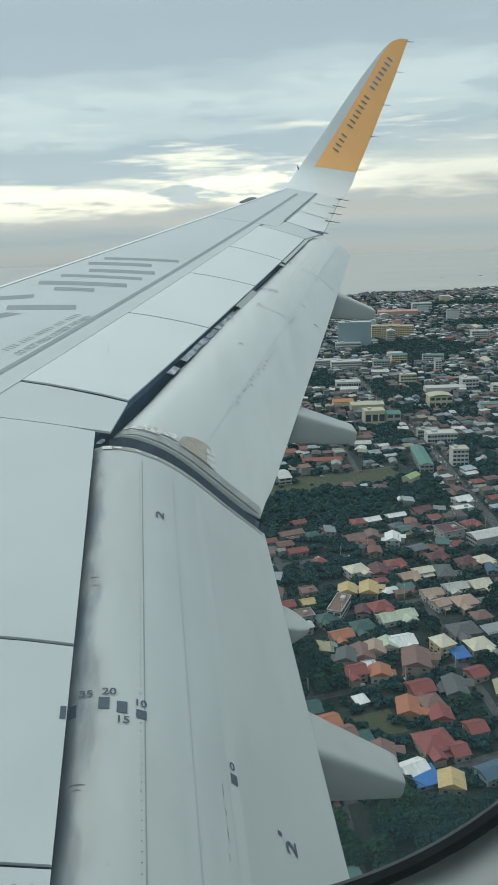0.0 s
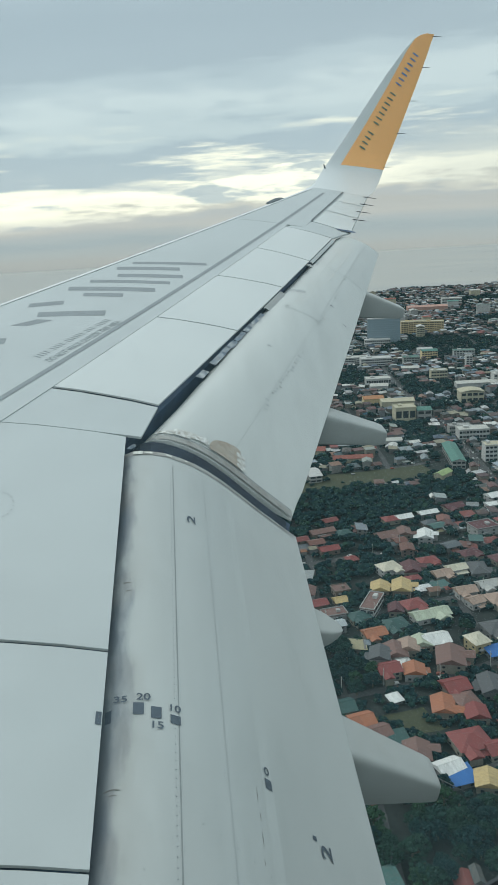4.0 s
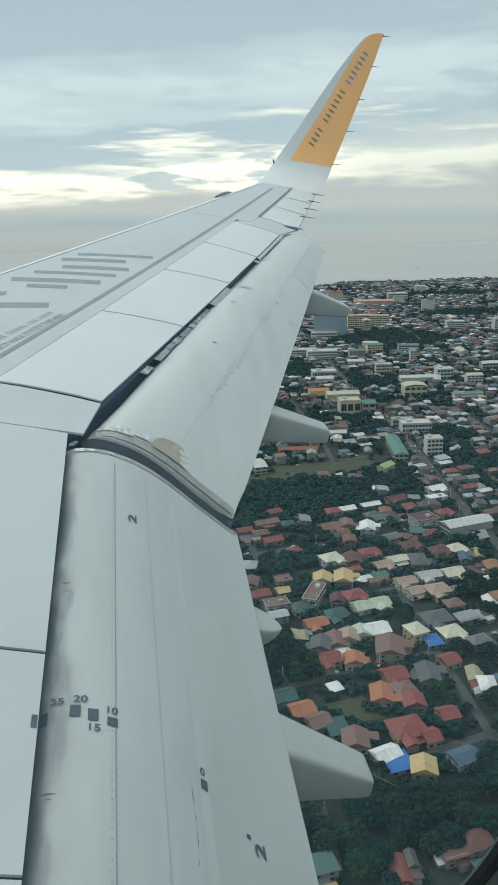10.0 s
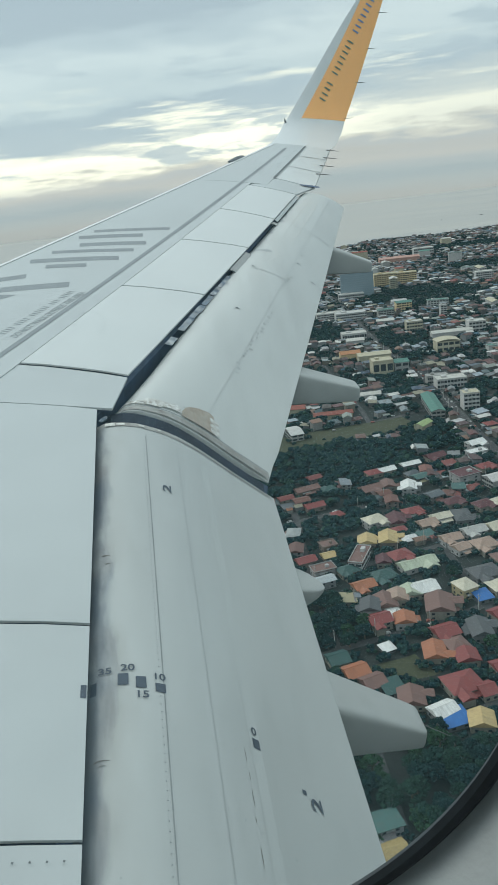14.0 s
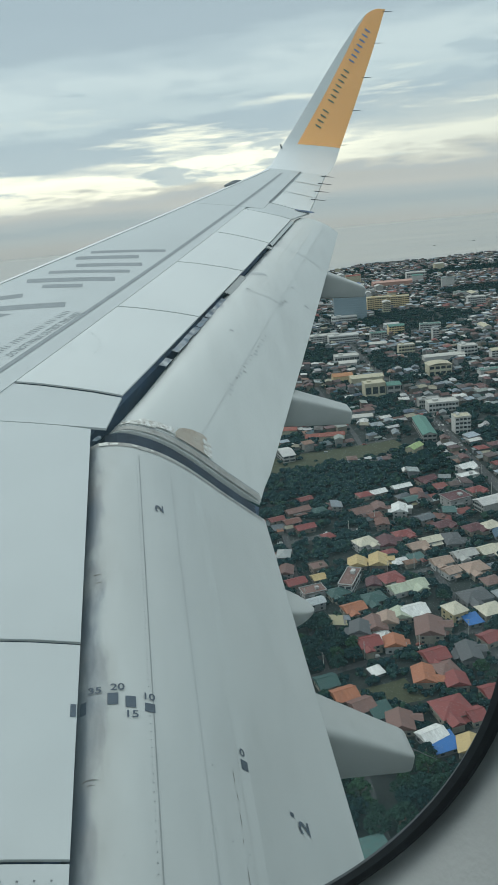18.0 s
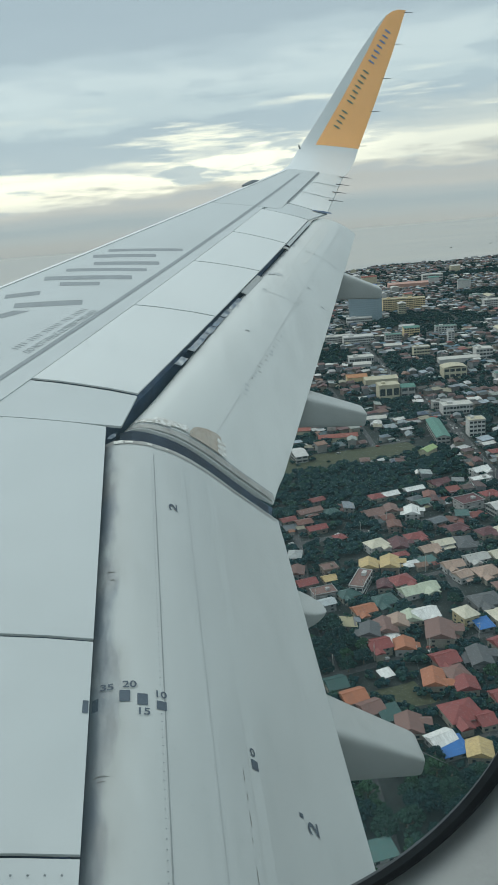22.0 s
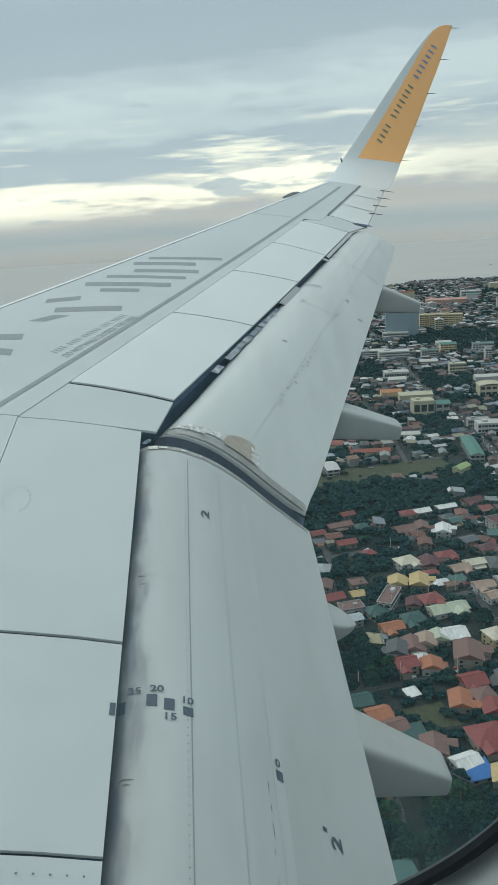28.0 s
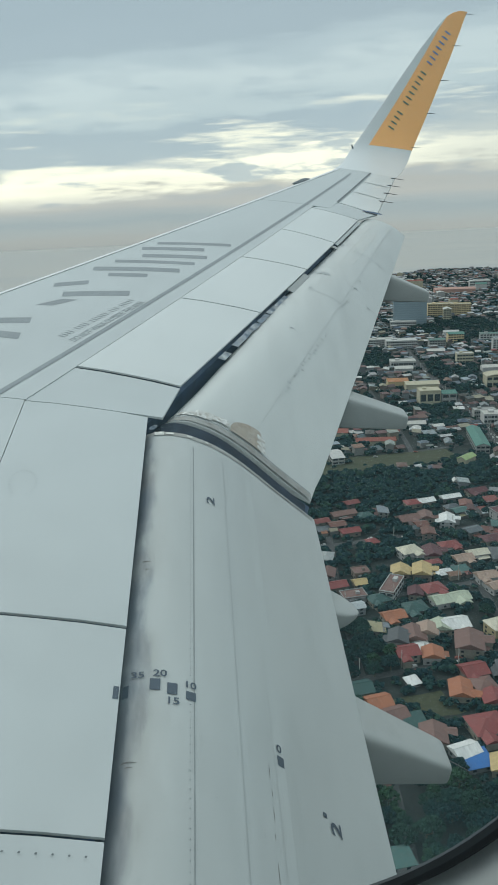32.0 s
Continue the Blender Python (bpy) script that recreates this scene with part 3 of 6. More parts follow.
for line, w in (([(6.36, 1.275), (6.40, 1.25), (6.44, 1.235)], [0.03, 0.05, 0.02]),):
    part("hinge_bracket", strip("hinge_bracket", line, lambda u, v: bend(u) - 0.06, w, M_PLATE, 0.0), wing, "worn grey bracket in the flap gap")


# flaps: full sections with a thin rear edge
def flap_ring(s, profile, rear, lean=0.0):
    ups = [(s + lean * v, shroud(s) - v, bend(s) - d) for v, d in profile if v < rear - 0.03]
    ups.append((s + lean * rear, shroud(s) - rear, bend(s) - drop(rear, profile)))
    lows = []
    for s2, y, z in ups[1:][::-1]:
        v = shroud(s) - y
        lows.append((s2, y, z - 0.012 - 0.16 * max(0.0, 1 - v / rear) ** 0.7))
    return ups + lows


def rear_out(s):
    return 1.335 - 0.098 * (s - 6.53)


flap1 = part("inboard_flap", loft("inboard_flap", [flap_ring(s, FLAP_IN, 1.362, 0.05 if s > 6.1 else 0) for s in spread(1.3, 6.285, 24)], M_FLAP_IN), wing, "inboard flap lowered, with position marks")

def flap_ring_even(s, lean=0.0):
    rear = rear_out(s)
    vs = [p[0] - 0.055 * nose_rise(s) * max(0.0, 1 - p[0] / 0.3) for p in FLAP_OUT[:7]] + [FLAP_OUT[6][0] + (rear - FLAP_OUT[6][0]) * k / 7 for k in range(1, 8)]
    ups = [(s + lean * v, shroud(s) - v, bend(s) - drop_out(s, v)) for v in vs]
    lows = [(s2, y, z - 0.012 - 0.16 * max(0.0, 1 - v / rear) ** 0.7) for (s2, y, z), v in list(zip(ups, vs))[1:][::-1]]
    return ups + lows


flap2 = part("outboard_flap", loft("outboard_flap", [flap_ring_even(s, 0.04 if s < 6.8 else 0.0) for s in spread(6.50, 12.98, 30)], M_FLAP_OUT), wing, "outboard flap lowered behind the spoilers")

# the slot between the two flaps: sealing strips, worn primer, dark fillers added for shade
def along_flap(s, profile, v0, v1, n, ds=0.0):
    return [(s + ds * v, shroud(s + ds * v) - v) for v in spread(v0, v1, n)]


part("seal_strip", strip("seal_strip", along_flap(6.262, FLAP_IN, 0.0, 1.34, 24, 0.04), flap_in, [0.05] * 10 + [0.05 - 0.0025 * k for k in range(14)], M_LEDGE, 0.003, "s"), flap1, "grimy seal ledge along the slot")
part("seal_strip", strip("seal_strip", along_flap(6.545, FLAP_OUT, 0.06, 1.31, 24, 0.03), flap_out, 0.06, M_LEDGE, 0.006, "s"), flap2, "grimy seal ledge along the slot")
part("seam", strip("seam", along_flap(6.58, FLAP_OUT, 0.06, 1.29, 18, 0.03), flap_out, 0.008, M_LINE, 0.008, "s"), flap2)
rf = random.Random(31)
for v0, v1, off, wide in ((0.10, 0.30, 6.635, 0.05), (0.27, 0.55, 6.66, 0.075), (0.20, 0.42, 6.625, 0.05)):
    part("worn_patch", strip("worn_patch", along_flap(off, FLAP_OUT, v0, v1, 14, 0.03), flap_out, [wide * (0.5 if k in (0, 13) else rf.uniform(0.8, 1.0)) for k in range(14)], M_FLAKE, 0.005 + 0.0004 * off, "s"), flap2, "flaked white paint over primer")
worn = [0.05, 0.11, 0.14, 0.155, 0.17, 0.185, 0.19, 0.20, 0.20, 0.19]
part("worn_patch", strip("worn_patch", [(6.60 + 0.03 * v + w / 2, shroud(6.58) - v) for v, w in zip(spread(0.60, 0.87, 10), worn)], flap_out, worn, M_PRIMER, 0.0075, "s"), flap2, "tan primer showing through worn paint")
for ds, wide in ((0.05, 0.05), (0.10, 0.06), (0.155, 0.05)):
    part("worn_patch", strip("worn_patch", [(6.60 + ds + 0.004 * math.sin(9 * k), shroud(6.58) - 0.83 - 0.075 * k) for k in spread(0, 1, 9)], flap_out, [wide * (0.4 if k in (0, 8) else rf.uniform(0.75, 1.0)) for k in range(9)], M_FLAKE, 0.0095, "s"), flap2, "flaked white paint over primer")
rivets("rivet_row", [(6.60 + 0.12 * (i % 3) / 2, shroud(6.6) - 0.61 - 0.075 * (i // 3)) for i in range(12)], lambda s, y: flap_out(s, y) + 0.008, flap2, 0.0045)
# added wall that hides the lit flap end behind a shade colour
part("end_seal", loft("end_seal", [[(s2, shroud(6.47) - v, bend(6.47) - drop(v, FLAP_OUT) - e) for v in spread(0.02, 1.3, 16)] + [(s2, shroud(6.47) - v, bend(6.47) - drop(v, FLAP_OUT) - 0.4) for v in spread(1.3, 0.02, 16)] for s2, e in ((6.38, 0.075), (6.494, 0.012))], M_SLOT, smooth=False), flap2, "dark wall added for shade at the flap end")
for v0, v1, w in ((0.06, 0.13, 0.045), (0.14, 0.2, 0.025), (0.30, 0.34, 0.03), (0.44, 0.46, 0.02)):
    part("worn_patch", strip("worn_patch", along_flap(6.255, FLAP_IN, v0, v1, 5, 0.05), flap_in, w, M_CHIP, 0.008, "s"), flap1, "flaked paint showing bare metal")
# added block, dark as the slot's shade, that closes the view to the ground
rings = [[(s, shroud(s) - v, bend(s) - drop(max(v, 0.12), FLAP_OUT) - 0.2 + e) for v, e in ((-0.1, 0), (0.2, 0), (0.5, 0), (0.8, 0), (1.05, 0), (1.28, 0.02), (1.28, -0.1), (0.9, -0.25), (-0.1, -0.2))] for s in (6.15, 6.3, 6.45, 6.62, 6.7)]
part("flap_beam", loft("flap_beam", rings, M_DARK), wing, "dark filler added for shade in the slot between the flaps")

# seams and rivets
part("seam", strip("seam", [(s, 0.953) for s in spread(1.95, 6.15, 20)], flap_in, 0.006, M_SEAM, 0.002), flap1)
part("seam", strip("seam", [(s, 0.73) for s in spread(1.95, 6.15, 20)], flap_in, 0.005, M_HAZE_SEAM2, 0.0018), flap1)
part("paint_step", strip("paint_step", [(s, 0.535) for s in spread(1.95, 6.1, 20)], flap_in, 0.05, M_STEP, 0.0014), flap1, "slightly paler strip along the flap")
part("seam", strip("seam", [(s, shroud(s) - 0.72 + 0.04 * (s - 6.9)) for s in spread(6.75, 12.8, 30)], flap_out, 0.008, M_OUT_SEAM), flap2)
for s0, s1, v0, v1, wide in ((10.95, 12.55, 0.34, 0.30, 0.17), (11.45, 12.75, 0.62, 0.56, 0.13), (10.0, 10.5, 0.30, 0.30, 0.12)):
    part("paint_patch", strip("paint_patch", [(s, shroud(s) - v0 - (v1 - v0) * (s - s0) / (s1 - s0)) for s in spread(s0, s1, 12)], flap_out, [wide * k for k in (0.8, 0.95, 1, 0.97, 1, 1, 0.96, 1, 1, 0.97, 0.9, 0.8)], M_PATCH, 0.0022), flap2, "greyer patch of touched-up paint")
part("access_plate", strip("access_plate", along_flap(10.36, FLAP_OUT, 0.09, 0.28, 6), flap_out, 0.07, M_FAINT, 0.004, "s"), flap2, "grey plate on the flap nose")
part("seam", strip("seam", along_flap(9.75, FLAP_OUT, 0.2, 0.64, 8), flap_out, 0.008, M_FAINT, 0.004, "s"), flap2)
part("seam", strip("seam", along_flap(11.4, FLAP_OUT, 0.3, 0.8, 8), flap_out, 0.01, M_FAINT, 0.004, "s"), flap2)
BAND = (2.086, 0.477)
part("stripe", strip("stripe", [(s, BAND[0] - BAND[1] * (s - 7.18)) for s in spread(2.2, 15.3, 40)], top, 0.05, M_REG, 0.0035), wing, "grey walkway line painted along the wing")


rivets("rivet_row", [(2.0 + 0.045 * i, 0.972) for i in range(92) if not 3.76 < 2.0 + 0.045 * i < 3.91], flap_in, flap1, 0.004)
rivets("rivet_row", [(3.3 - 0.03 * i, 0.86 - 0.07 * i) for i in range(9)], flap_in, flap1, 0.0035)
rivets("rivet_row", [(2.6 + 0.2 * (i % 7), 1.13 - 0.07 * (i // 7) + 0.02 * math.sin(i * 2.4)) for i in range(21)], flap_in, flap1, 0.0022)
rivets("rivet_row", [(7.9 + 0.25 * math.cos(a), 1.38 + 0.13 * math.sin(a)) for a in spread(-2.4, 2.4, 16)], lambda s, y: top(s, y) + 0.006, wing, 0.007)
rivets("rivet_row", [(5.35 + 0.14 * math.cos(a), 2.02 + 0.08 * math.sin(a)) for a in spread(-2.6, 2.6, 15)], lambda s, y: top(s, y) + 0.006, wing, 0.0055)
rivets("rivet_row", [(7.35 + 0.22 * i, hinge(7.35 + 0.22 * i) + 0.04) for i in range(24)], top, wing, 0.005)
rivets("rivet_row", [(2.95, 1.36 + 0.06 * i) for i in range(12)], lambda s, y: top(s, y) + 0.006, wing, 0.006)
rivets("rivet_row", [(4.795, 1.24 - 0.03 * i) for i in range(9) if i not in (4, 5)] + [(4.755, 1.0), (4.83, 0.995), (4.72, 0.92), (4.66, 0.93), (4.62, 0.99)], flap_in, flap1, 0.0033)
rivets("rivet_row", [(3.571, 0.917 - 0.055 * i) for i in range(6)] + [(3.25, 1.081), (3.061, 1.10), (2.9, 1.16), (3.4, 0.8), (4.3, 0.83), (4.1, 0.66)], flap_in, flap1, 0.0033)
smears = [(3.41, 1.27, 1.20, 0.009), (3.385, 1.25, 1.215, 0.006), (4.77, 1.25, 1.20, 0.010), (4.70, 1.23, 1.20, 0.008)]
for s, y0, y1, wide in smears:  # grease smears on the nose of the inboard flap
    part("smear", strip("smear", [(s + 0.006 * math.sin(3 * k), y0 + (y1 - y0) * k) for k in spread(0, 1, 5)], flap_in, [wide * 0.4, wide, wide * 0.8, wide * 0.6, wide * 0.2], M_SMEAR, 0.002, "s"), flap1, "brown grease smear")
for s0, s1, y in ((3.60, 3.52, 0.597), (3.47, 3.43, 0.594), (3.38, 3.30, 0.595), (3.25, 3.22, 0.60), (3.12, 3.02, 0.60)):
    part("scratch", strip("scratch", [(s0 + (s1 - s0) * k, y + 0.002 * math.sin(9 * k)) for k in spread(0, 1, 4)], flap_in, [0.001, 0.003, 0.003, 0.001], M_SMEAR, 0.002), flap1, "rusty scratch in the paint")
rs = random.Random(8)
smudge = [(7.55 + 1.35 * (i + rs.random()) / 17, 0.705 - 0.022 * i / 17 + rs.uniform(-0.012, 0.012)) for i in range(17)] + [(9.70, 0.64), (9.76, 0.65), (9.82, 0.645), (9.9, 0.655), (10.6, 0.6), (11.3, 0.55)]
for s, v in smudge:
    y, w = shroud(s) - v, rs.uniform(0.010, 0.03)
    part("smudge", strip("smudge", [(s, y + rs.uniform(0.006, 0.03)), (s + 0.01, y - rs.uniform(0.006, 0.03))], flap_out, w, rs.choice((M_SMUDGE, M_FAINT)), 0.003, "s"), flap2, "dark grease smudge")
for s, v in ((8.64, 0.37), (9.79, 0.20), (10.13, 0.84), (10.32, 0.61)):
    part("hook_mark", strip("hook_mark", [(s, shroud(s) - v), (s + 0.02, shroud(s) - v - 0.02), (s + 0.01, shroud(s) - v - 0.05)], flap_out, 0.012, M_MARK, 0.006, "s"), flap2)


# position marks: dark squares and figures
def mark(s0, s1, y0, y1, parent, surface, name="position_mark"):
    part(name, strip(name, [((s0 + s1) / 2, y) for y in spread(y0, y1, 4)], surface, s1 - s0, M_MARK, 0.0035, "s"), parent)


def figures(text, s, y, height, width, parent, surface, name="figure", turned=False):
    """Painted characters: their right is aft and their top outboard; turned: right is outboard, top is forward."""
    cu = bpy.data.curves.new(name, "FONT")
    cu.body, cu.size, cu.offset = text, 1.0, 0.018
    ob = bpy.data.objects.new(name, cu)
    scene.collection.objects.link(ob)
    me = bpy.data.meshes.new_from_object(ob.evaluated_get(bpy.context.evaluated_depsgraph_get()))
    bpy.data.objects.remove(ob)
    xs, ys = [v.co.x for v in me.vertices], [v.co.y for v in me.vertices]
    for v in me.vertices:
        a, b = (v.co.x - min(xs)) / (max(xs) - min(xs)), (v.co.y - min(ys)) / (max(ys) - min(ys))
        p = (s + width * a, y + height * b) if turned else (s + height * b, y - width * a)
        v.co = (*p, surface(*p) + 0.006)
    me.materials.clear()
    me.materials.append(M_MARK)
    part(name, me, parent, "black painted " + text)


mark(3.815, 3.885, 1.166, 1.116, flap1, flap_in)
mark(3.797, 3.866, 1.083, 1.034, flap1, flap_in)
mark(3.780, 3.832, 0.993, 0.945, flap1, flap_in)
mark(3.625, 3.682, 0.547, 0.513, flap1, flap_in)
mark(3.775, 3.85, 1.29, 1.262, flap1, flap_in)
mark(3.716, 3.79, 1.330, 1.304, wing, lambda s, y: top(s, y) - 0.0015)
figures("35", 3.885, 1.256, 0.04, 0.062, flap1, flap_in)
figures("20", 3.898, 1.152, 0.042, 0.066, flap1, flap_in)
figures("15", 3.736, 1.076, 0.042, 0.052, flap1, flap_in)
figures("10", 3.85, 0.993, 0.042, 0.05, flap1, flap_in)
figures("0", 3.70, 0.545, 0.046, 0.025, flap1, flap_in)
figures("2", 3.43, 0.235, 0.055, 0.075, flap1, flap_in, turned=True)
figures("2", 5.49, 0.81, 0.055, 0.085, flap1, flap_in, turned=True)
mark(3.50, 3.525, 0.325, 0.305, flap1, flap_in, "drain_mark")

# registration marks on the wing: plain bars of the size and colour of the painted marks
def bar(s0, y0, s1, y1, width):
    part("registration_bar", strip("registration_bar", [(s0 + (s1 - s0) * k, y0 + (y1 - y0) * k) for k in spread(0, 1, 10)], top, width, M_REG, 0.0013, "s"), wing)


for s0, y0, s1, y1, wide in ((10.57, 1.389, 10.746, 0.497, 0.10), (10.33, 1.56, 10.46, 0.83, 0.12), (10.06, 1.54, 10.19, 0.80, 0.12), (9.806, 1.827, 9.93, 0.947, 0.10),
                             (9.51, 2.032, 9.651, 1.112, 0.13), (9.34, 1.86, 9.40, 1.45, 0.11), (8.93, 2.36, 9.06, 2.03, 0.12), (8.67, 2.24, 8.83, 1.60, 0.14),
                             (7.90, 2.72, 7.95, 2.42, 0.14), (7.62, 2.80, 7.58, 2.45, 0.14)):
    bar(s0, y0, s1, y1, wide)
part("registration_bar", strip("registration_bar", [(8.345, 2.368), (8.41, 2.295), (8.475, 2.222), (8.54, 2.15)], top, 0.15, M_REG, 0.0016), wing)


def slanted(text, start, end, height, surface, parent):
    """Stencilled words along a slanting line; their top is forward."""
    cu = bpy.data.curves.new("stencil", "FONT")
    cu.body, cu.size, cu.offset = text, 1.0, 0.012
    ob = bpy.data.objects.new("stencil", cu)
    scene.collection.objects.link(ob)
    me = bpy.data.meshes.new_from_object(ob.evaluated_get(bpy.context.evaluated_depsgraph_get()))
    bpy.data.objects.remove(ob)
    xs, ys = [v.co.x for v in me.vertices], [v.co.y for v in me.vertices]
    for v in me.vertices:
        a, b = (v.co.x - min(xs)) / (max(xs) - min(xs)), (v.co.y - min(ys)) / (max(ys) - min(ys))
        p = (start[0] + (end[0] - start[0]) * a + 0.47 * height * b, start[1] + (end[1] - start[1]) * a + 0.88 * height * b)
        v.co = (*p, surface(*p) + 0.002)
    me.materials.clear()
    me.materials.append(M_REG)
    part("stencil", me, parent, "grey stencilled words " + text)


slanted("DO NOT WALK OUTSIDE THIS AREA", (7.55, 1.978), (8.62, 1.43), 0.068, top, wing)
for i in range(26):  # a second line too faint to read
    s = 7.63 + 0.04 * i
    y = 2.085 - 0.535 * (s - 7.63)
    if i not in (4, 9, 16, 20):
        part("small_print", strip("small_print", [(s + 0.022, y + 0.05), (s, y - 0.01)], top, 0.017, M_REG, 0.002, "s"), wing)

# fairings over the flap tracks: deep, blunt at the rear
def fairing(name, s, y0, y1, top0, top1, low0, low1, half0, half1, bullet=False):
    rings = []
    for k in (-0.9, -0.55, -0.2, 0.0, 0.25, 0.5, 0.75, 0.92, 0.985, 1.0):
        y = y0 + (y1 - y0) * k
        kk = max(0.0, k)
        t, b, h = top0 + (top1 - top0) * k, low0 + (low1 - low0) * kk ** 1.3, half0 + (half1 - half0) * kk
        if k < 0:
            t, b, h = top0 + (top1 - top0) * k * 0.3, low0 + 0.35 * k * (low0 - top0) * -0.5, half0 * (1 + 0.5 * k)
        end = 1.0 if k < 0.98 else (0.97 if k < 0.99 else 0.88)
        if bullet:
            end = math.sqrt(max(0.03, 1 - kk ** 2.4))
        m, r = (t + b) / 2, (t - b) / 2 * end
        h *= end
        sec = [(-0.93, -0.9), (-0.8, -1), (0.8, -1), (0.93, -0.9), (1, -0.5), (1, 0.6), (0.99, 0.78), (0.95, 0.9), (0.86, 0.97), (0.7, 1), (-0.7, 1), (-0.86, 0.97), (-0.95, 0.9), (-0.99, 0.78), (-1, 0.6), (-1, -0.5)]
        rings.append([(s + h * a, y, m + r * c) for a, c in sec])
    ob = part(name, loft(name, rings, M_FAIRING), wing, "flap track fairing with blunt tail")
    return ob


for place in ((4.42, -0.05, -0.665, -0.42, -0.725, -0.84, -0.86, 0.18, 0.12),
              (8.38, -0.66, -1.31, 0.145, -0.02, -0.19, -0.17, 0.16, 0.12),
              (11.58, -1.78, -2.34, 0.775, 0.60, 0.43, 0.465, 0.14, 0.11),
              (5.42, -0.05, -0.265, -0.335, -0.40, -0.51, -0.46, 0.15, 0.11, True)):
    fairing("track_fairing", *place)

# upturned tip
TIP = [(15.6, 1.745, -1.50, -2.68), (16.0, 1.785, -1.66, -2.85), (16.4, 1.845, -1.82, -3.0), (16.8, 1.94, -1.96, -3.16), (17.1, 2.05, -2.08, -3.27), (17.26, 2.16, -2.18, -3.335),
       (17.35, 2.32, -2.29, -3.40), (17.45, 2.6, -2.47, -3.50), (17.57, 3.0, -2.71, -3.635), (17.70, 3.4, -2.95, -3.765), (17.84, 3.93, -3.27, -3.93), (17.955, 4.40, -3.58, -4.06),
       (18.01, 4.62, -3.76, -4.115), (18.03, 4.70, -3.88, -4.14), (18.04, 4.745, -4.0, -4.155)]


def tip_ring(k, thick, y_from=None, y_to=None):
    s, z, le, te = TIP[k]
    a, b = TIP[max(k - 1, 0)], TIP[min(k + 1, len(TIP) - 1)]
    d = Vector((b[0] - a[0], 0, b[1] - a[1])).normalized()
    nrm = Vector((-d.z, 0, d.x))
    y0, y1 = le if y_from is None else y_from, te if y_to is None else y_to
    one, two = [], []
    for u in (0.0, 0.02, 0.06, 0.15, 0.3, 0.5, 0.75, 0.9, 1.0):
        y = y0 + (y1 - y0) * u
        w = (le - y) / (le - te)
        t = thick + 0.05 * (le - te) * 1.1 * math.sqrt(max(w, 0)) * (1 - w) * 1.9
        one.append(Vector((s, y, z)) + nrm * (t * 0.6))
        two.append(Vector((s, y, z)) - nrm * t)
    return one + two[::-1]


winglet = part("winglet", loft("winglet", [tip_ring(k, 0.004) for k in range(len(TIP))], M_TIP), wing, "upturned wing tip, white with orange rear half")


def edge_line(z):
    return float(np.interp(z, [2.11, 2.86, 3.72, 4.41, 4.55, 4.745], [-2.43, -2.86, -3.32, -3.64, -3.70, -3.9]))


ORANGE = [k for k in range(len(TIP)) if TIP[k][1] >= 2.16]
part("orange_field", loft("orange_field", [tip_ring(k, 0.009, min(edge_line(TIP[k][1]), TIP[k][2] - 0.003), TIP[k][3] - 0.004) for k in ORANGE], M_ORANGE), winglet, "orange painted field")


# brand lettering stands as plain slanted bars in its colours
def tip_point(z, y, off):
    s = float(np.interp(z, [t[1] for t in TIP], [t[0] for t in TIP]))
    le, te = (float(np.interp(z, [t[1] for t in TIP], [t[i] for t in TIP])) for i in (2, 3))
    w = (le - y) / (le - te)
    t = 0.009 + 0.05 * (le - te) * 1.1 * math.sqrt(max(w, 0)) * (1 - w) * 1.9
    nrm = Vector((-0.95, 0, 0.31)) if z > 2.4 else Vector((-0.85, 0, 0.5))
    return Vector((s, y, z)) + nrm * (t * 0.6 + off)


glyphs = [("g", 4), ("", 1), ("g", 7), ("", 1), ("b", 7)]
k, total = 0, 20
for colour, count in glyphs:
    for i in range(count):
        z = 2.52 + (4.42 - 2.52) * k / total
        k += 1
        if not colour:
            continue
        y = float(np.interp(z, [2.52, 4.42], [-2.88, -3.865]))
        tall, wide = 0.066, 0.013
        pts = [tip_point(z + b * wide * 0.85 - a * tall * 0.42, y - a * tall * 0.85 - b * wide * 0.5, 0.012) for a, b in ((-1, -1), (-1, 1), (1, 1), (1, -1))]
        part("lettering_bar", finish("lettering_bar", pts, [(0, 1, 2, 3)], M_GREEN if colour == "g" else M_BLUE), winglet)

# static dischargers
def rod(name, a, b, r, mat, parent):
    a, b = Vector(a), Vector(b)
    d = (b - a).normalized()
    x = d.orthogonal().normalized()
    y = d.cross(x)
    rings = [[p + (x * math.cos(t) + y * math.sin(t)) * q for t in spread(0, 2 * math.pi * 5 / 6, 6)] for p, q in ((a, r), (a + (b - a) * 0.7, r * 0.7), (b, r * 0.35))]
    return part(name, loft(name, rings, mat), parent)


for z in (2.21, 2.86, 3.48, 4.12, 4.70):
    s, te = (float(np.interp(z, [t[1] for t in TIP], [t[i] for t in TIP])) for i in (0, 3))
    rod("static_wick", (s, te + 0.05, z), (s, te - 0.16, z + 0.02), 0.008, M_ROD, wing)
for k in (0.3, 0.52, 0.74, 0.95):
    s, y = 13.16 + 2.44 * k, -1.84 - 0.82 * k
    rod("static_wick", (s, y + 0.06, top(s, y) + 0.01), (s, y - 0.18, top(s, y) + 0.0), 0.008, M_ROD, wing)
rod("static_wick", (4.40, -0.66, -0.75), (4.38, -0.86, -0.85), 0.004, M_ROD, wing)
# lamp fairing on the leading edge near the tip, and a small vane on the winglet
rings = []
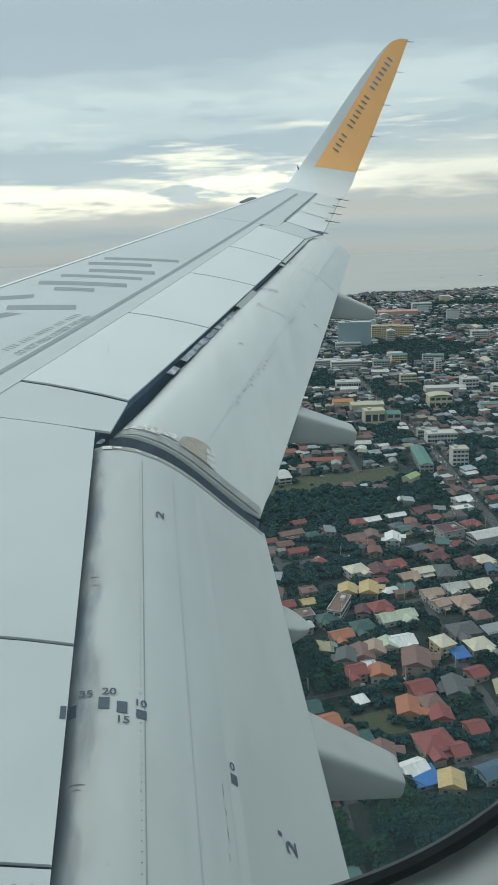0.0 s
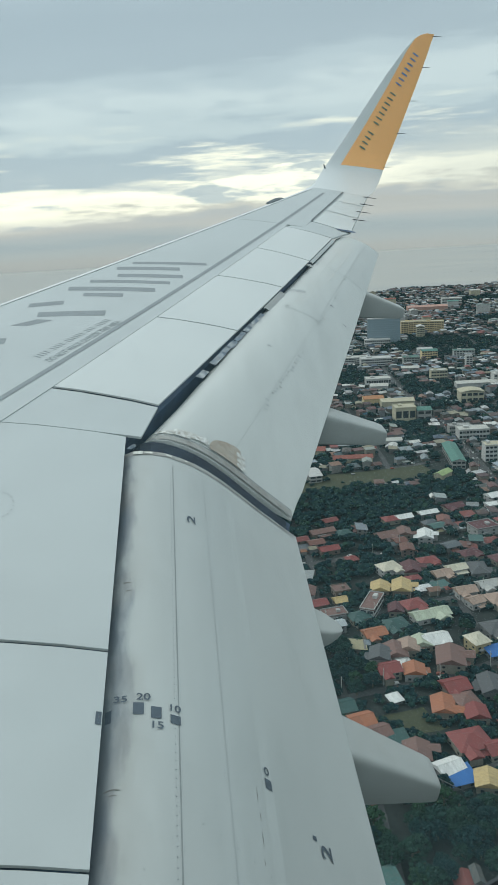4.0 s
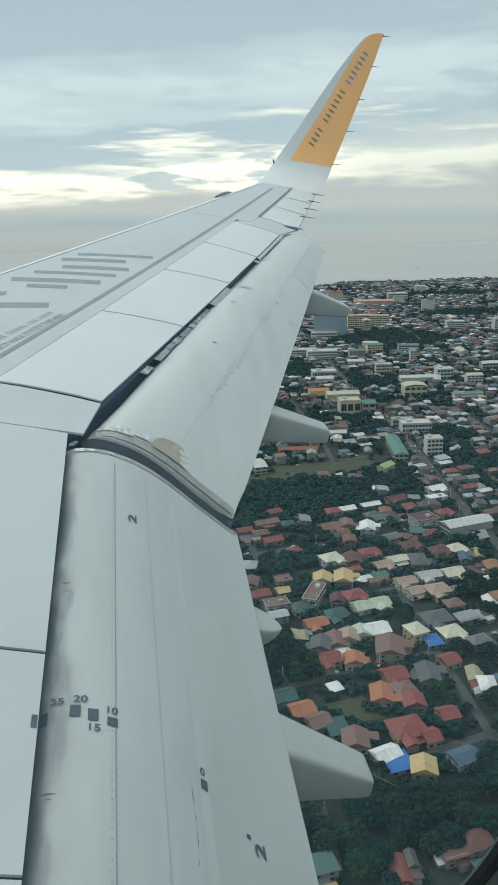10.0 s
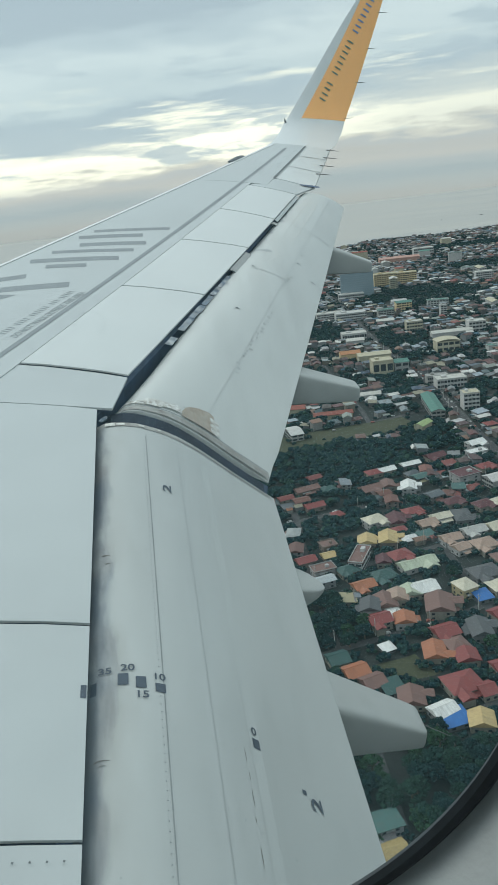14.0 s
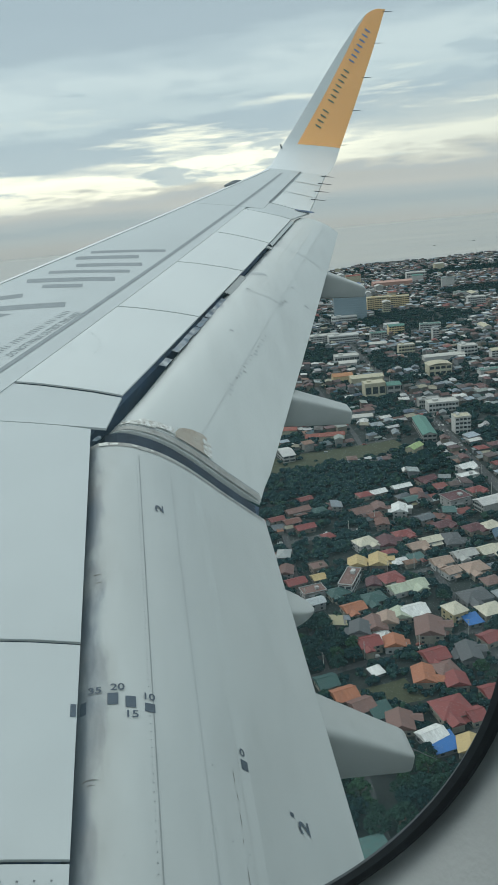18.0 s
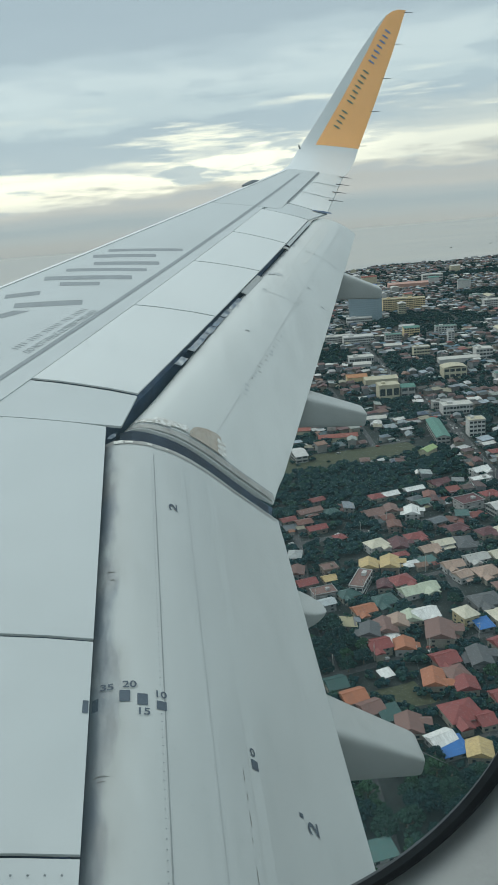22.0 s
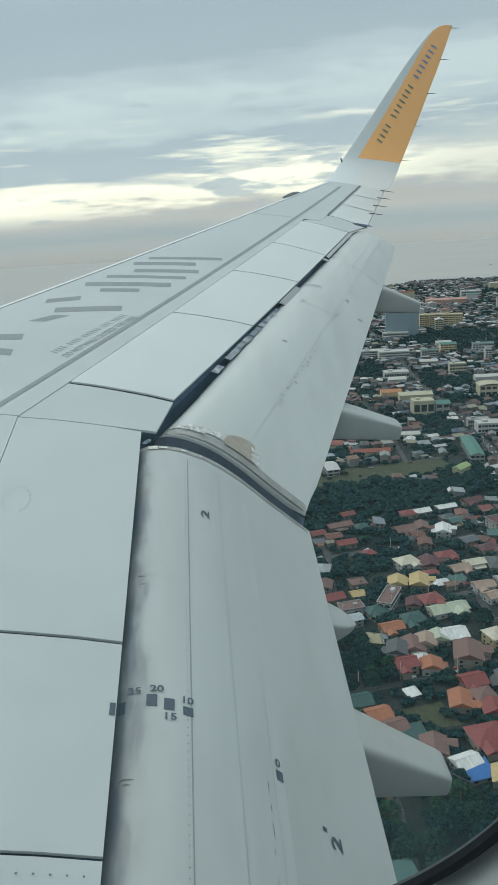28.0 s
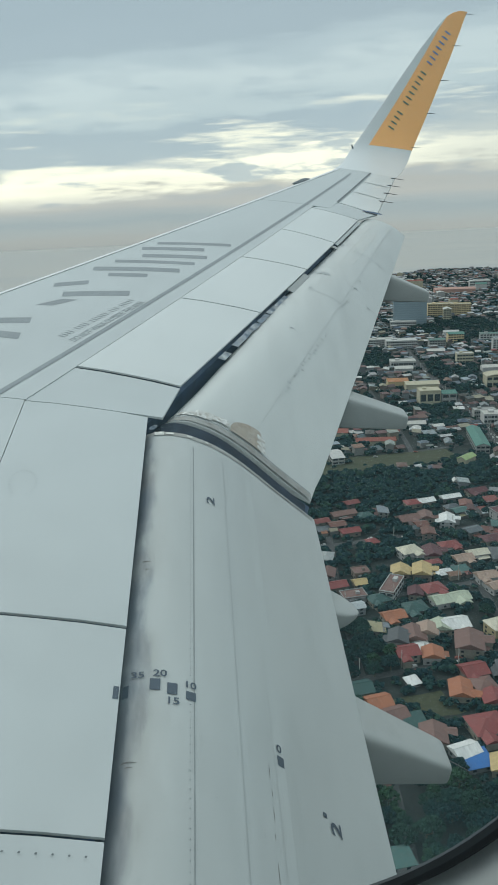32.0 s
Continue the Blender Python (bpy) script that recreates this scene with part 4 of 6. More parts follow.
for k in spread(0, 1, 9):
    s = 14.2 + 0.42 * k
    y, h = lead(s) - 0.03, 0.04 * math.sin(math.pi * (0.08 + 0.9 * k)) ** 0.6
    rings.append([(s, y + 0.05 * math.cos(a), top(s, y) - 0.01 + h * math.sin(a)) for a in spread(0, 2 * math.pi * 9 / 10, 10)])
part("tip_lamp", loft("tip_lamp", rings, M_LINE), wing, "dark lamp lens on the leading edge")
rod("tip_vane", (17.14, -2.13, 2.09), (17.10, -2.09, 2.16), 0.02, M_LINE, wing)

# ---- the cabin window and the cabin round the camera ----
def rounded(y0, y1, z0, z1, r, n=28):
    pts = []
    for cy, cz, a0 in ((y1 - r, z1 - r, 0), (y0 + r, z1 - r, 90), (y0 + r, z0 + r, 180), (y1 - r, z0 + r, 270)):
        pts += [(cy + r * math.cos(radians(a0 + 90 * i / n)), cz + r * math.sin(radians(a0 + 90 * i / n))) for i in range(n + 1)]
    return pts


def grow(p, by):
    """The window outline pushed out all round."""
    y0, y1, z0, z1, r = p
    return rounded(y0 - by, y1 + by, z0 - by, z1 + by, r + by)


OPENING = (0.961, 1.46, 2.366, 3.06, 0.173)
SILL = 1.18
window = tagged(new("window_1"), "oval cabin window with black rubber seal in grey plastic", "window", kind="structure")
window.matrix_world = TILT
ring = lambda by, s: [(s, y, z) for y, z in grow(OPENING, by)]  # noqa: E731
gasket = [ring(0.10, SILL + 0.05), ring(0.016, SILL + 0.006), ring(0.008, SILL + 0.004), ring(0.005, SILL + 0.0), ring(0.007, SILL - 0.003), ring(0.011, SILL - 0.004), ring(0.016, SILL - 0.001)]
part("window_seal", loft("window_seal", gasket, M_RUBBER, caps=False), window, "black rubber seal")
reveal = [ring(0.015, SILL + 0.0), ring(0.019, SILL - 0.008), ring(0.03, SILL - 0.045), ring(0.042, SILL - 0.08), ring(0.07, SILL - 0.105), ring(0.13, SILL - 0.118)]
part("window_frame", loft("window_frame", reveal, M_PANEL, caps=False), window, "grey moulded plastic surround")

verts = [(SILL + 0.0035, y, z) for y, z in grow(OPENING, 0.010)]
pane = part("pane", recalc(finish("pane", verts, [tuple(range(len(verts)))], M_PANE)), window, "clear acrylic pane, smeared, with a veil added for haze")
pane.visible_shadow = False

# cabin walls that close the place behind the window
inner, verts, faces = grow(OPENING, 0.125), [], []
outer = []
for y, z in inner:
    a = math.atan2(z - 2.7, y - 1.18)
    k = min(2.0 / max(abs(math.cos(a)), 1e-6), 1.25 / max(abs(math.sin(a)), 1e-6))
    outer.append((1.18 + k * math.cos(a), 2.7 + k * math.sin(a)))
wall = tagged(new("wall_cabin", loft("wall_cabin", [[(SILL - 0.12, y, z) for y, z in inner], [(SILL - 0.12, y, z) for y, z in outer], [(SILL - 0.02, y, z) for y, z in outer],
                                                    [(SILL - 0.02, y, z) for y, z in inner]], M_PANEL, caps=False, smooth=False)), "grey plastic cabin side wall", "wall", kind="structure")
wall.matrix_world = TILT
def plain_box(name, a, b, mat, label, kind="structure"):
    box = [(x, y, z) for x, y, z in itertools.product((a[0], b[0]), (a[1], b[1]), (a[2], b[2]))]
    ob = tagged(new(name, recalc(finish(name, box, [(0, 1, 3, 2), (4, 5, 7, 6), (0, 1, 5, 4), (2, 3, 7, 6), (0, 2, 6, 4), (1, 3, 7, 5)], mat))), label, "wall", kind=kind)
    ob.matrix_world = TILT
    return ob


for name, a, b in (("ceiling_cabin", (-1.5, -0.82, 3.95), (1.06, 3.18, 4.0)), ("floor_cabin", (-1.5, -0.82, 1.38), (1.06, 3.18, 1.44)),
                   ("wall_fore", (-1.5, 3.18, 1.38), (1.16, 3.24, 4.0)), ("wall_aft", (-1.5, -0.88, 1.38), (1.16, -0.82, 4.0)),
                   ("wall_aisle", (-1.56, -0.82, 1.38), (-1.5, 3.18, 2.0)), ("wall_aisle_top", (-1.56, -0.82, 3.5), (-1.5, 3.18, 4.0))):
    plain_box(name, a, b, M_PANEL, "plain grey cabin lining")
for k in range(6):  # piers between unseen openings of the far side, added to light the window surround
    plain_box("wall_pier", (-1.56, -0.82 + 0.76 * k, 2.0), (-1.5, -0.70 + 0.76 * k, 3.5), M_PANEL, "plain grey cabin lining")
# outer skin of the fuselage, to which the wing is joined
hole = grow(OPENING, 0.16)
rim = []
for y, z in hole:
    a = math.atan2(z - 2.7, y - 1.18)
    k = min(6.5 / max(abs(math.cos(a)), 1e-6), (1.5 if math.sin(a) > 0 else 3.6) / max(abs(math.sin(a)), 1e-6))
    rim.append((1.18 + k * math.cos(a), 2.7 + k * math.sin(a)))
shell = loft("fuselage_skin", [[(SILL + 0.055, y, z) for y, z in hole], [(SILL + 0.055, y, z) for y, z in rim], [(SILL + 0.13, y, z) for y, z in rim], [(SILL + 0.075, y, z) for y, z in hole]], M_SKIN, caps=False, smooth=False)
tagged(new("wall_fuselage", shell), "white painted outer skin of the fuselage", "wall", kind="structure").matrix_world = TILT

# ---- ground, sea, river, roads ----
def sheet(name, pts, z, mat, label, category, kind="structure"):
    me = finish(name, [(x, y, z) for x, y in pts], [tuple(range(len(pts)))], mat)
    return tagged(new(name, recalc(me)), label, category, kind=kind)


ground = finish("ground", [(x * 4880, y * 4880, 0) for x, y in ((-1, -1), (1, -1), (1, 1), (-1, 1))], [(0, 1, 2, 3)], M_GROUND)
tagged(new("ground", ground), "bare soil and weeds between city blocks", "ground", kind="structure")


def coast(y):
    return 2440 + 55 * math.sin(y / 170) + 30 * math.sin(y / 61 + 1) - 0.12 * (y + 800)


shore = [(coast(y), y) for y in range(-4880, 4881, 40)]
sheet("sea", shore + [(4896, 4880), (4896, -4880)], 0.35, M_SEA, "calm pale grey sea under cloud", "water")


def ribbon(line, width):
    left, right = [], []
    for i, p in enumerate(line):
        a, b = Vector(line[max(i - 1, 0)]), Vector(line[min(i + 1, len(line) - 1)])
        n = (b - a).normalized().orthogonal() * (width / 2)
        left.append((p[0] + n.x, p[1] + n.y))
        right.append((p[0] - n.x, p[1] - n.y))
    return left, right


def lane(name, line, width, z, mat, label, category):
    l, r = ribbon(line, width)
    verts = [(x, y, z) for x, y in l + r]
    n = len(l)
    me = finish(name, verts, [(i, i + 1, n + i + 1, n + i) for i in range(n - 1)], mat)
    return tagged(new(name, recalc(me)), label, category, kind="structure")


def smooth_line(line, n=8):
    out = []
    for i in range(len(line) - 1):
        p0, p1, p2, p3 = (Vector(line[min(max(k, 0), len(line) - 1)]) for k in (i - 1, i, i + 1, i + 2))
        for j in range(n):
            t = j / n
            q = 0.5 * ((2 * p1) + (p2 - p0) * t + (2 * p0 - 5 * p1 + 4 * p2 - p3) * t * t + (3 * p1 - p0 - 3 * p2 + p3) * t ** 3)
            out.append((q.x, q.y))
    return out + [line[-1]]


# the river that the aircraft has left behind, winding from the hills to the bay
RIVER = smooth_line([(420, -1660), (560, -1590), (690, -1600), (800, -1680), (960, -1720), (1180, -1690), (1480, -1720), (1900, -1800), (2300, -1840), (2640, -1880)])
lane("river", RIVER, 62, 0.25, M_RIVER, "muddy brown river bend", "water")


# streets: a slightly skewed grid; p runs away from the flight line, q along it
def street(p, q):
    return p - 0.2 * (q + 200) + 4 * math.sin(q / 60 + p), q - 0.08 * (p - 600) + 4 * math.sin(p / 90 + q)


def unstreet(x, y):
    """p and q of a place, near enough to line up houses."""
    p = (x + 0.2 * (y + 200) - 0.2 * 0.08 * 600) / (1 - 0.2 * 0.08)
    return p, y + 0.08 * (p - 600)


ROAD_P = [306, 390, 472, 555, 742, 842, 930, 1030, 1125, 1230, 1340, 1460, 1600, 1750, 1900, 2060, 2230]
ROAD_Q = [-1090, -990, -890, -790, -690, -590, -490, -386, -281, -186, -92, 10, 110, 210, 310, 410, 510, 610]
MAIN_Q = -281


def open_way(x, y):
    return 225 < x < coast(y) - 30 and not (600 < unstreet(x, y)[0] < 720 and -240 < y < -60)


for p in ROAD_P:
    line = [street(p, q) for q in range(-1090, 611, 20)]
    lane("road", [c for c in line if 225 < c[0] < coast(c[1]) - 20], 6.5 if p == 555 else 5.0, 0.12, M_ROAD, "grey asphalt cross street", "road")
for q in ROAD_Q:
    runs = [[]]
    for p in range(240, 2420, 20):
        c = street(p, q)
        if c[0] > coast(c[1]) - 20 or c[0] < 225:
            continue
        if open_way(*c) or q == MAIN_Q:
            runs[-1].append(c)
        else:
            runs.append([])
    for run in runs:
        if len(run) > 1:
            lane("road", run, 9.0 if q == MAIN_Q else 5.0, 0.09 if q == MAIN_Q else 0.06, M_ROAD, "grey asphalt main road between houses" if q == MAIN_Q else "grey asphalt side street", "road")
MAIN_PTS = [street(p, MAIN_Q) for p in range(560, 1300, 12)]

FIELDS = [("grass_field", [(686, -90), (730, -102), (742, -236), (708, -242)], "dry grass sports field by a tree belt"),
          ("grass_field", [(326, -84), (344, -82), (350, -112), (330, -120)], "trodden yard between houses"),
          ("cemetery_lawn", [(380, -780), (720, -800), (740, -1120), (390, -1090)], "mown cemetery lawn with rows of white stones")]
def ragged(pts, step=9.0, amount=5.0):
    out = []
    for (x0, y0), (x1, y1) in zip(pts, pts[1:] + pts[:1]):
        n = max(2, int(math.hypot(x1 - x0, y1 - y0) / step))
        for i in range(n):
            x, y = x0 + (x1 - x0) * i / n, y0 + (y1 - y0) * i / n
            out.append((x + amount * noise.noise((x / 14, y / 14, 7)), y + amount * noise.noise((x / 14, y / 14, 17))))
    return out


for name, pts, label in FIELDS:
    sheet(name, ragged(pts), 0.16, M_GRASS, label, "grass")


def inside(x, y, poly):
    c = False
    for (x0, y0), (x1, y1) in zip(poly, poly[1:] + poly[:1]):
        if (y0 > y) != (y1 > y) and x < (x1 - x0) * (y - y0) / (y1 - y0) + x0:
            c = not c
    return c


# woods: belts of trees (centre, half sizes)
WOODS = [(650, -135, 46, 92), (592, -96, 26, 20), (600, -150, 14, 30), (668, -242, 40, 26), (528, -92, 20, 34), (392, -76, 26, 24), (338, -101, 14, 12), (375, -127, 7, 8), (490, -166, 9, 16),
         (900, -196, 60, 40), (848, -262, 44, 14), (800, -352, 28, 30), (1185, -256, 64, 40), (1420, -505, 110, 105), (1110, -330, 40, 26), (766, -200, 14, 40)]
WOODS += [(1060, -350, 34, 30), (960, -330, 24, 30), (700, -330, 30, 24), (1720, -800, 60, 140), (2100, -900, 60, 150), (424, -132, 9, 12), (445, -200, 12, 14), (268, -92, 26, 44)]
BUILT = []


def wood(x, y):
    return any(((x - cx) / a) ** 2 + ((y - cy) / b) ** 2 < 1 + 0.5 * noise.noise((x / 25, y / 25, 3)) for cx, cy, a, b in WOODS)


def near_line(x, y, line, d):
    return any((x - a) ** 2 + (y - b) ** 2 < d * d for a, b in line)


def road_free(x, y, gap):
    p, q = unstreet(x, y)
    for rp in ROAD_P:
        if abs(p - rp - 4 * math.sin(q / 60 + rp)) < gap:
            return False
    for rq in ROAD_Q:
        if abs(q - rq - 4 * math.sin(p / 90 + rq)) < gap + (3 if rq == MAIN_Q else 0):
            return not open_way(x, y) and rq != MAIN_Q
    return True


# ---- larger buildings ----
def box_mesh(name, x0, x1, y0, y1, z0, z1, mat):
    v = list(itertools.product((x0, x1), (y0, y1), (z0, z1)))
    return recalc(finish(name, v, [(0, 1, 3, 2), (4, 5, 7, 6), (0, 1, 5, 4), (2, 3, 7, 6), (0, 2, 6, 4), (1, 3, 7, 5)], mat))


def paint(name, colour, rough=0.75):
    return material(name, colour, rough, grain=0.10, grain_scale=0.6, stain=tuple(c * 0.6 for c in colour), stain_scale=0.25, stain_amount=0.45)


P_CREAM = paint("cream_paint", (0.426, 0.394, 0.287))
P_WHITE = paint("white_paint", (0.451, 0.451, 0.435))
P_GREY = paint("grey_concrete", (0.295, 0.295, 0.279))
P_BLUE = paint("blue_cladding", (0.029, 0.094, 0.271), 0.4)
P_BLUEROOF = paint("blue_roof_sheet", (0.016, 0.123, 0.451), 0.45)
P_YELLOW = paint("yellow_render", (0.60, 0.47, 0.27))
P_GLASS = paint("tower_glazing", (0.246, 0.312, 0.344), 0.25)
P_RED = paint("red_roof_sheet", (0.230, 0.074, 0.053))
P_GREEN = paint("green_roof_sheet", (0.082, 0.189, 0.156))
P_PINK = paint("salmon_render", (0.410, 0.246, 0.197))
P_DARK = paint("dark_tower_mesh", (0.057, 0.090, 0.098))
P_TIN = paint("pale_tin_roof", (0.451, 0.443, 0.402), 0.5)


def sheet_paint(name, colour, rough=0.55):
    """Painted roof sheet: streaks down the slope and sun-bleached patches."""
    return material(name, colour, rough, grain=0.24, grain_scale=0.9, stain=tuple(c * 0.55 + 0.02 for c in colour), stain_scale=0.22, stain_amount=0.6, stretch=(2.6, 0.6, 1))


P_PANE = paint("blue_grey_glazing", (0.20, 0.27, 0.31), 0.2)
P_ORANGE = paint("orange_roof_sheet", (0.36, 0.17, 0.075))
R_WHITE, R_CREAM, R_PALE, R_YELLOW = (sheet_paint(n, c, 0.5) for n, c in (("white_sheet", (0.60, 0.61, 0.59)), ("cream_sheet", (0.48, 0.45, 0.35)), ("pale_sheet", (0.36, 0.36, 0.34)), ("ochre_sheet", (0.43, 0.32, 0.14))))
R_MAROON, R_RED, R_BROWN, R_TAN, R_ORANGE = (sheet_paint(n, c, 0.6) for n, c in (("maroon_sheet", (0.085, 0.024, 0.028)), ("red_sheet", (0.19, 0.04, 0.036)), ("brown_tile", (0.155, 0.085, 0.070)), ("tan_tile", (0.31, 0.22, 0.17)), ("orange_tile", (0.31, 0.115, 0.055))))
R_DARK, R_GREEN, R_PALEGREEN, R_LIME, R_BLUE = (sheet_paint(n, c, 0.55) for n, c in (("charcoal_sheet", (0.070, 0.074, 0.078)), ("dark_green_sheet", (0.020, 0.066, 0.060)), ("pale_green_sheet", (0.37, 0.41, 0.31)), ("lime_sheet", (0.28, 0.36, 0.15)), ("blue_sheet", (0.02, 0.12, 0.36))))
W_WHITE, W_CREAM, W_GREY, W_TAN, W_YELLOW = (paint(n, c, 0.8) for n, c in (("white_render", (0.33, 0.33, 0.32)), ("cream_render", (0.23, 0.215, 0.175)), ("grey_render", (0.14, 0.145, 0.145)), ("tan_render", (0.17, 0.14, 0.115)), ("yellow_wall_render", (0.36, 0.30, 0.17))))


def building(label, x, y, turn, w, d, h, wall, roof, floors=0, bays=0, style="flat", faces="all", window=None, name="building", rise=2.5):
    """A block on the ground: w along its own x, d along its own y. Windows stand in rows on the sides that show."""
    b = tagged(new(name), label, "building")
    b.matrix_world = pose(x, y, 0, 0, 0, turn)
    BUILT.append((x, y, max(w, d) / 2 + 3, w / 2 + 4.5, d / 2 + 4.5, radians(turn)))
    body = part("wall", box_mesh("wall", -w / 2, w / 2, -d / 2, d / 2, 0, h, wall), b)
    if style == "flat":
        top_slab = part("roof", box_mesh("roof", -w / 2 - 0.4, w / 2 + 0.4, -d / 2 - 0.4, d / 2 + 0.4, h, h + 0.5, roof), b)
        for sx, sy, lx, ly in ((0, -1, w, 0.3), (0, 1, w, 0.3), (-1, 0, 0.3, d), (1, 0, 0.3, d)):
            cx, cy = sx * (w / 2 + 0.2), sy * (d / 2 + 0.2)
            part("parapet", box_mesh("parapet", cx - lx / 2, cx + lx / 2, cy - ly / 2, cy + ly / 2, h + 0.5, h + 1.2, wall), top_slab)
        part("roof_tank", box_mesh("roof_tank", w * 0.12, w * 0.3, -d * 0.25, d * 0.05, h + 0.5, h + 2.6, wall), top_slab)
    elif style == "arch":
        ring = [(-w / 2 - 0.8, -d / 2 - 0.8), (w / 2 + 0.8, d / 2 + 0.8)]
        xs = spread(-w / 2 - 0.8, w / 2 + 0.8, 9)
        up = [(x2, h + rise * (1 - (2 * x2 / (w + 1.6)) ** 2) + 0.1) for x2 in xs]
        sec = up + [(x2, z - 0.5) for x2, z in up[::-1]]
        part("roof", loft("roof", [[(x2, yy, z) for x2, z in sec] for yy in (ring[0][1], ring[1][1])], roof), b)
    else:
        e = 0.8
        prof = [(-d / 2 - e, h - 0.1), (0, h + rise), (d / 2 + e, h - 0.1), (d / 2 + e, h - 0.4), (0, h + rise - 0.3), (-d / 2 - e, h - 0.4)]
        part("roof", loft("roof", [[(xx, yy, z) for yy, z in prof] for xx in (-w / 2 - e, w / 2 + e)], roof, smooth=False), b)
        for xx in (-w / 2, w / 2):
            part("gable", recalc(finish("gable", [(xx + o, yy, z) for o in (-0.05, 0.05) for yy, z in ((-d / 2, h - 0.3), (0, h + rise - 0.35), (d / 2, h - 0.3))],
                                        [(0, 1, 2), (3, 4, 5), (0, 1, 4, 3), (1, 2, 5, 4), (0, 2, 5, 3)], wall)), b)
    if floors:
        glass = window or M_WINDOW
        fh = h / floors
        sides = [("x", -1, d, bays), ("x", 1, d, bays), ("y", -1, w, max(2, int(bays * w / max(d, 1)))), ("y", 1, w, max(2, int(bays * w / max(d, 1))))]
        for axis, sign, length, count in sides:
            if faces == "near" and (axis, sign) not in (("x", -1), ("y", 1)):
                continue
            bw = length / count
            size = (0.12, bw * 0.78, fh * 0.5) if axis == "x" else (bw * 0.78, 0.12, fh * 0.5)
            me = box_mesh("window", -size[0] / 2, size[0] / 2, -size[1] / 2, size[1] / 2, 0, size[2], glass)
            for f, c in itertools.product(range(floors), range(count)):
                o = part("window", me, body)
                along = -length / 2 + bw * (c + 0.5)
                o.location = (sign * w / 2, along, fh * f + fh * 0.28) if axis == "x" else (along, sign * d / 2, fh * f + fh * 0.28)
    return b


# shops, halls and hotels of the town below the wing
building("long white-roofed classroom block by the field", 728, -122, -84, 12, 26, 7, P_GREY, P_WHITE, 2, 5, "gable", name="school_building")
building("low sheds with red roofs beside the field", 772, -172, 84, 40, 10, 5, P_CREAM, P_RED, 0, 0, "gable", name="shed")
building("long shed with pale roof under trees", 820, -226, 84, 22, 9, 6, P_WHITE, P_TIN, 0, 0, "gable", name="shed")
building("yellow-green roofed hall by the field", 700, -243, -50, 18, 9, 5, P_CREAM, R_LIME, 0, 0, "gable", name="hall")
building("long market shed with sea-green roof beside the main road", 752, -272, -10, 64, 13, 8, P_GREY, P_GREEN, 2, 3, "gable", "near", name="shed")
building("white four-storey corner building", 740, -307, 84, 16, 14, 17, P_WHITE, P_CREAM, 4, 4, "flat", "near", name="apartment_building")
building("white commercial hall along the main road", 826, -320, 84, 33, 18, 10, P_WHITE, P_TIN, 2, 5, "flat", "near", name="shop_hall")
building("grey shop row with blue-grey front", 846, -312, 84, 24, 12, 9, P_GREY, P_GREY, 2, 5, "flat", "near", name="shop_hall")
building("cream block with pale flat roof", 920, -270, 86, 25, 20, 17, P_CREAM, P_CREAM, 1, 3, "flat", "near", name="shop_hall")
building("cream hall with wide pale roof", 990, -281, 84, 42, 20, 9, P_CREAM, P_CREAM, 0, 0, "gable", name="hall", rise=2.0)
building("grey hall with sea-green roof", 915, -292, 86, 17, 18, 14, P_GREY, P_GREEN, 2, 3, "gable", "near", name="hall")
building("tan market hall with orange roof", 1018, -256, 84, 26, 20, 8, P_YELLOW, P_ORANGE, 0, 0, "gable", name="market_hall")
building("cream gymnasium with arched roof", 990, -380, 84, 30, 22, 14, P_CREAM, P_CREAM, 2, 3, "arch", "near", name="gymnasium")
building("long white warehouse with pale roof", 1074, -420, 84, 58, 16, 6, P_WHITE, P_TIN, 0, 0, "gable", name="warehouse")
building("brown block with cream parapets", 1136, -386, 84, 24, 14, 14, P_CREAM, P_TIN, 3, 4, "flat", "near", name="commercial_building")
building("white shopping hall with pale roof", 1138, -294, 84, 36, 20, 8, P_WHITE, P_TIN, 1, 6, "flat", "near", name="shop_hall")
building("white shopping centre with stepped roofs", 1282, -328, 84, 50, 24, 12, P_WHITE, P_WHITE, 3, 8, "flat", "near", name="shop_hall")
building("white shopping centre with stepped roofs", 1312, -300, 84, 44, 20, 10, P_WHITE, P_TIN, 3, 8, "flat", "near", name="shop_hall")
building("grey apartment rows with green roofs", 1262, -382, 84, 26, 16, 13, P_GREY, P_GREEN, 4, 4, "flat", "near", name="apartment_building")
building("yellow apartment block with green gabled roof", 1300, -425, 84, 26, 16, 15, P_YELLOW, P_GREEN, 4, 4, "gable", "near", name="apartment_building")
building("long pale roofed hall", 1352, -434, 84, 26, 10, 9, P_WHITE, P_WHITE, 0, 0, "gable", name="hall")
building("slim white tower above low roofs", 1214, -462, 84, 10, 10, 17, P_WHITE, P_GREY, 5, 2, "flat", "near", name="tower")
building("white commercial block with pale roof", 1078, -458, 84, 24, 18, 15, P_WHITE, P_TIN, 3, 4, "flat", "near", name="commercial_building")
building("tall hotel slab with pale glazed front", 1506, -402, 80, 62, 24, 46, P_GLASS, P_WHITE, 11, 7, "flat", "near", window=P_PANE, name="hotel_tower")
building("white podium of the glazed hotel", 1486, -384, 80, 48, 18, 9, P_WHITE, P_WHITE, 2, 5, "flat", "near", name="hotel_podium")
building("yellow hotel wing with rows of balconies", 1592, -484, 80, 44, 18, 24, P_YELLOW, P_CREAM, 6, 4, "flat", "near", name="hotel")
building("yellow hotel wing with rows of balconies", 1584, -526, 76, 42, 18, 23, P_YELLOW, P_CREAM, 6, 4, "flat", "near", name="hotel")
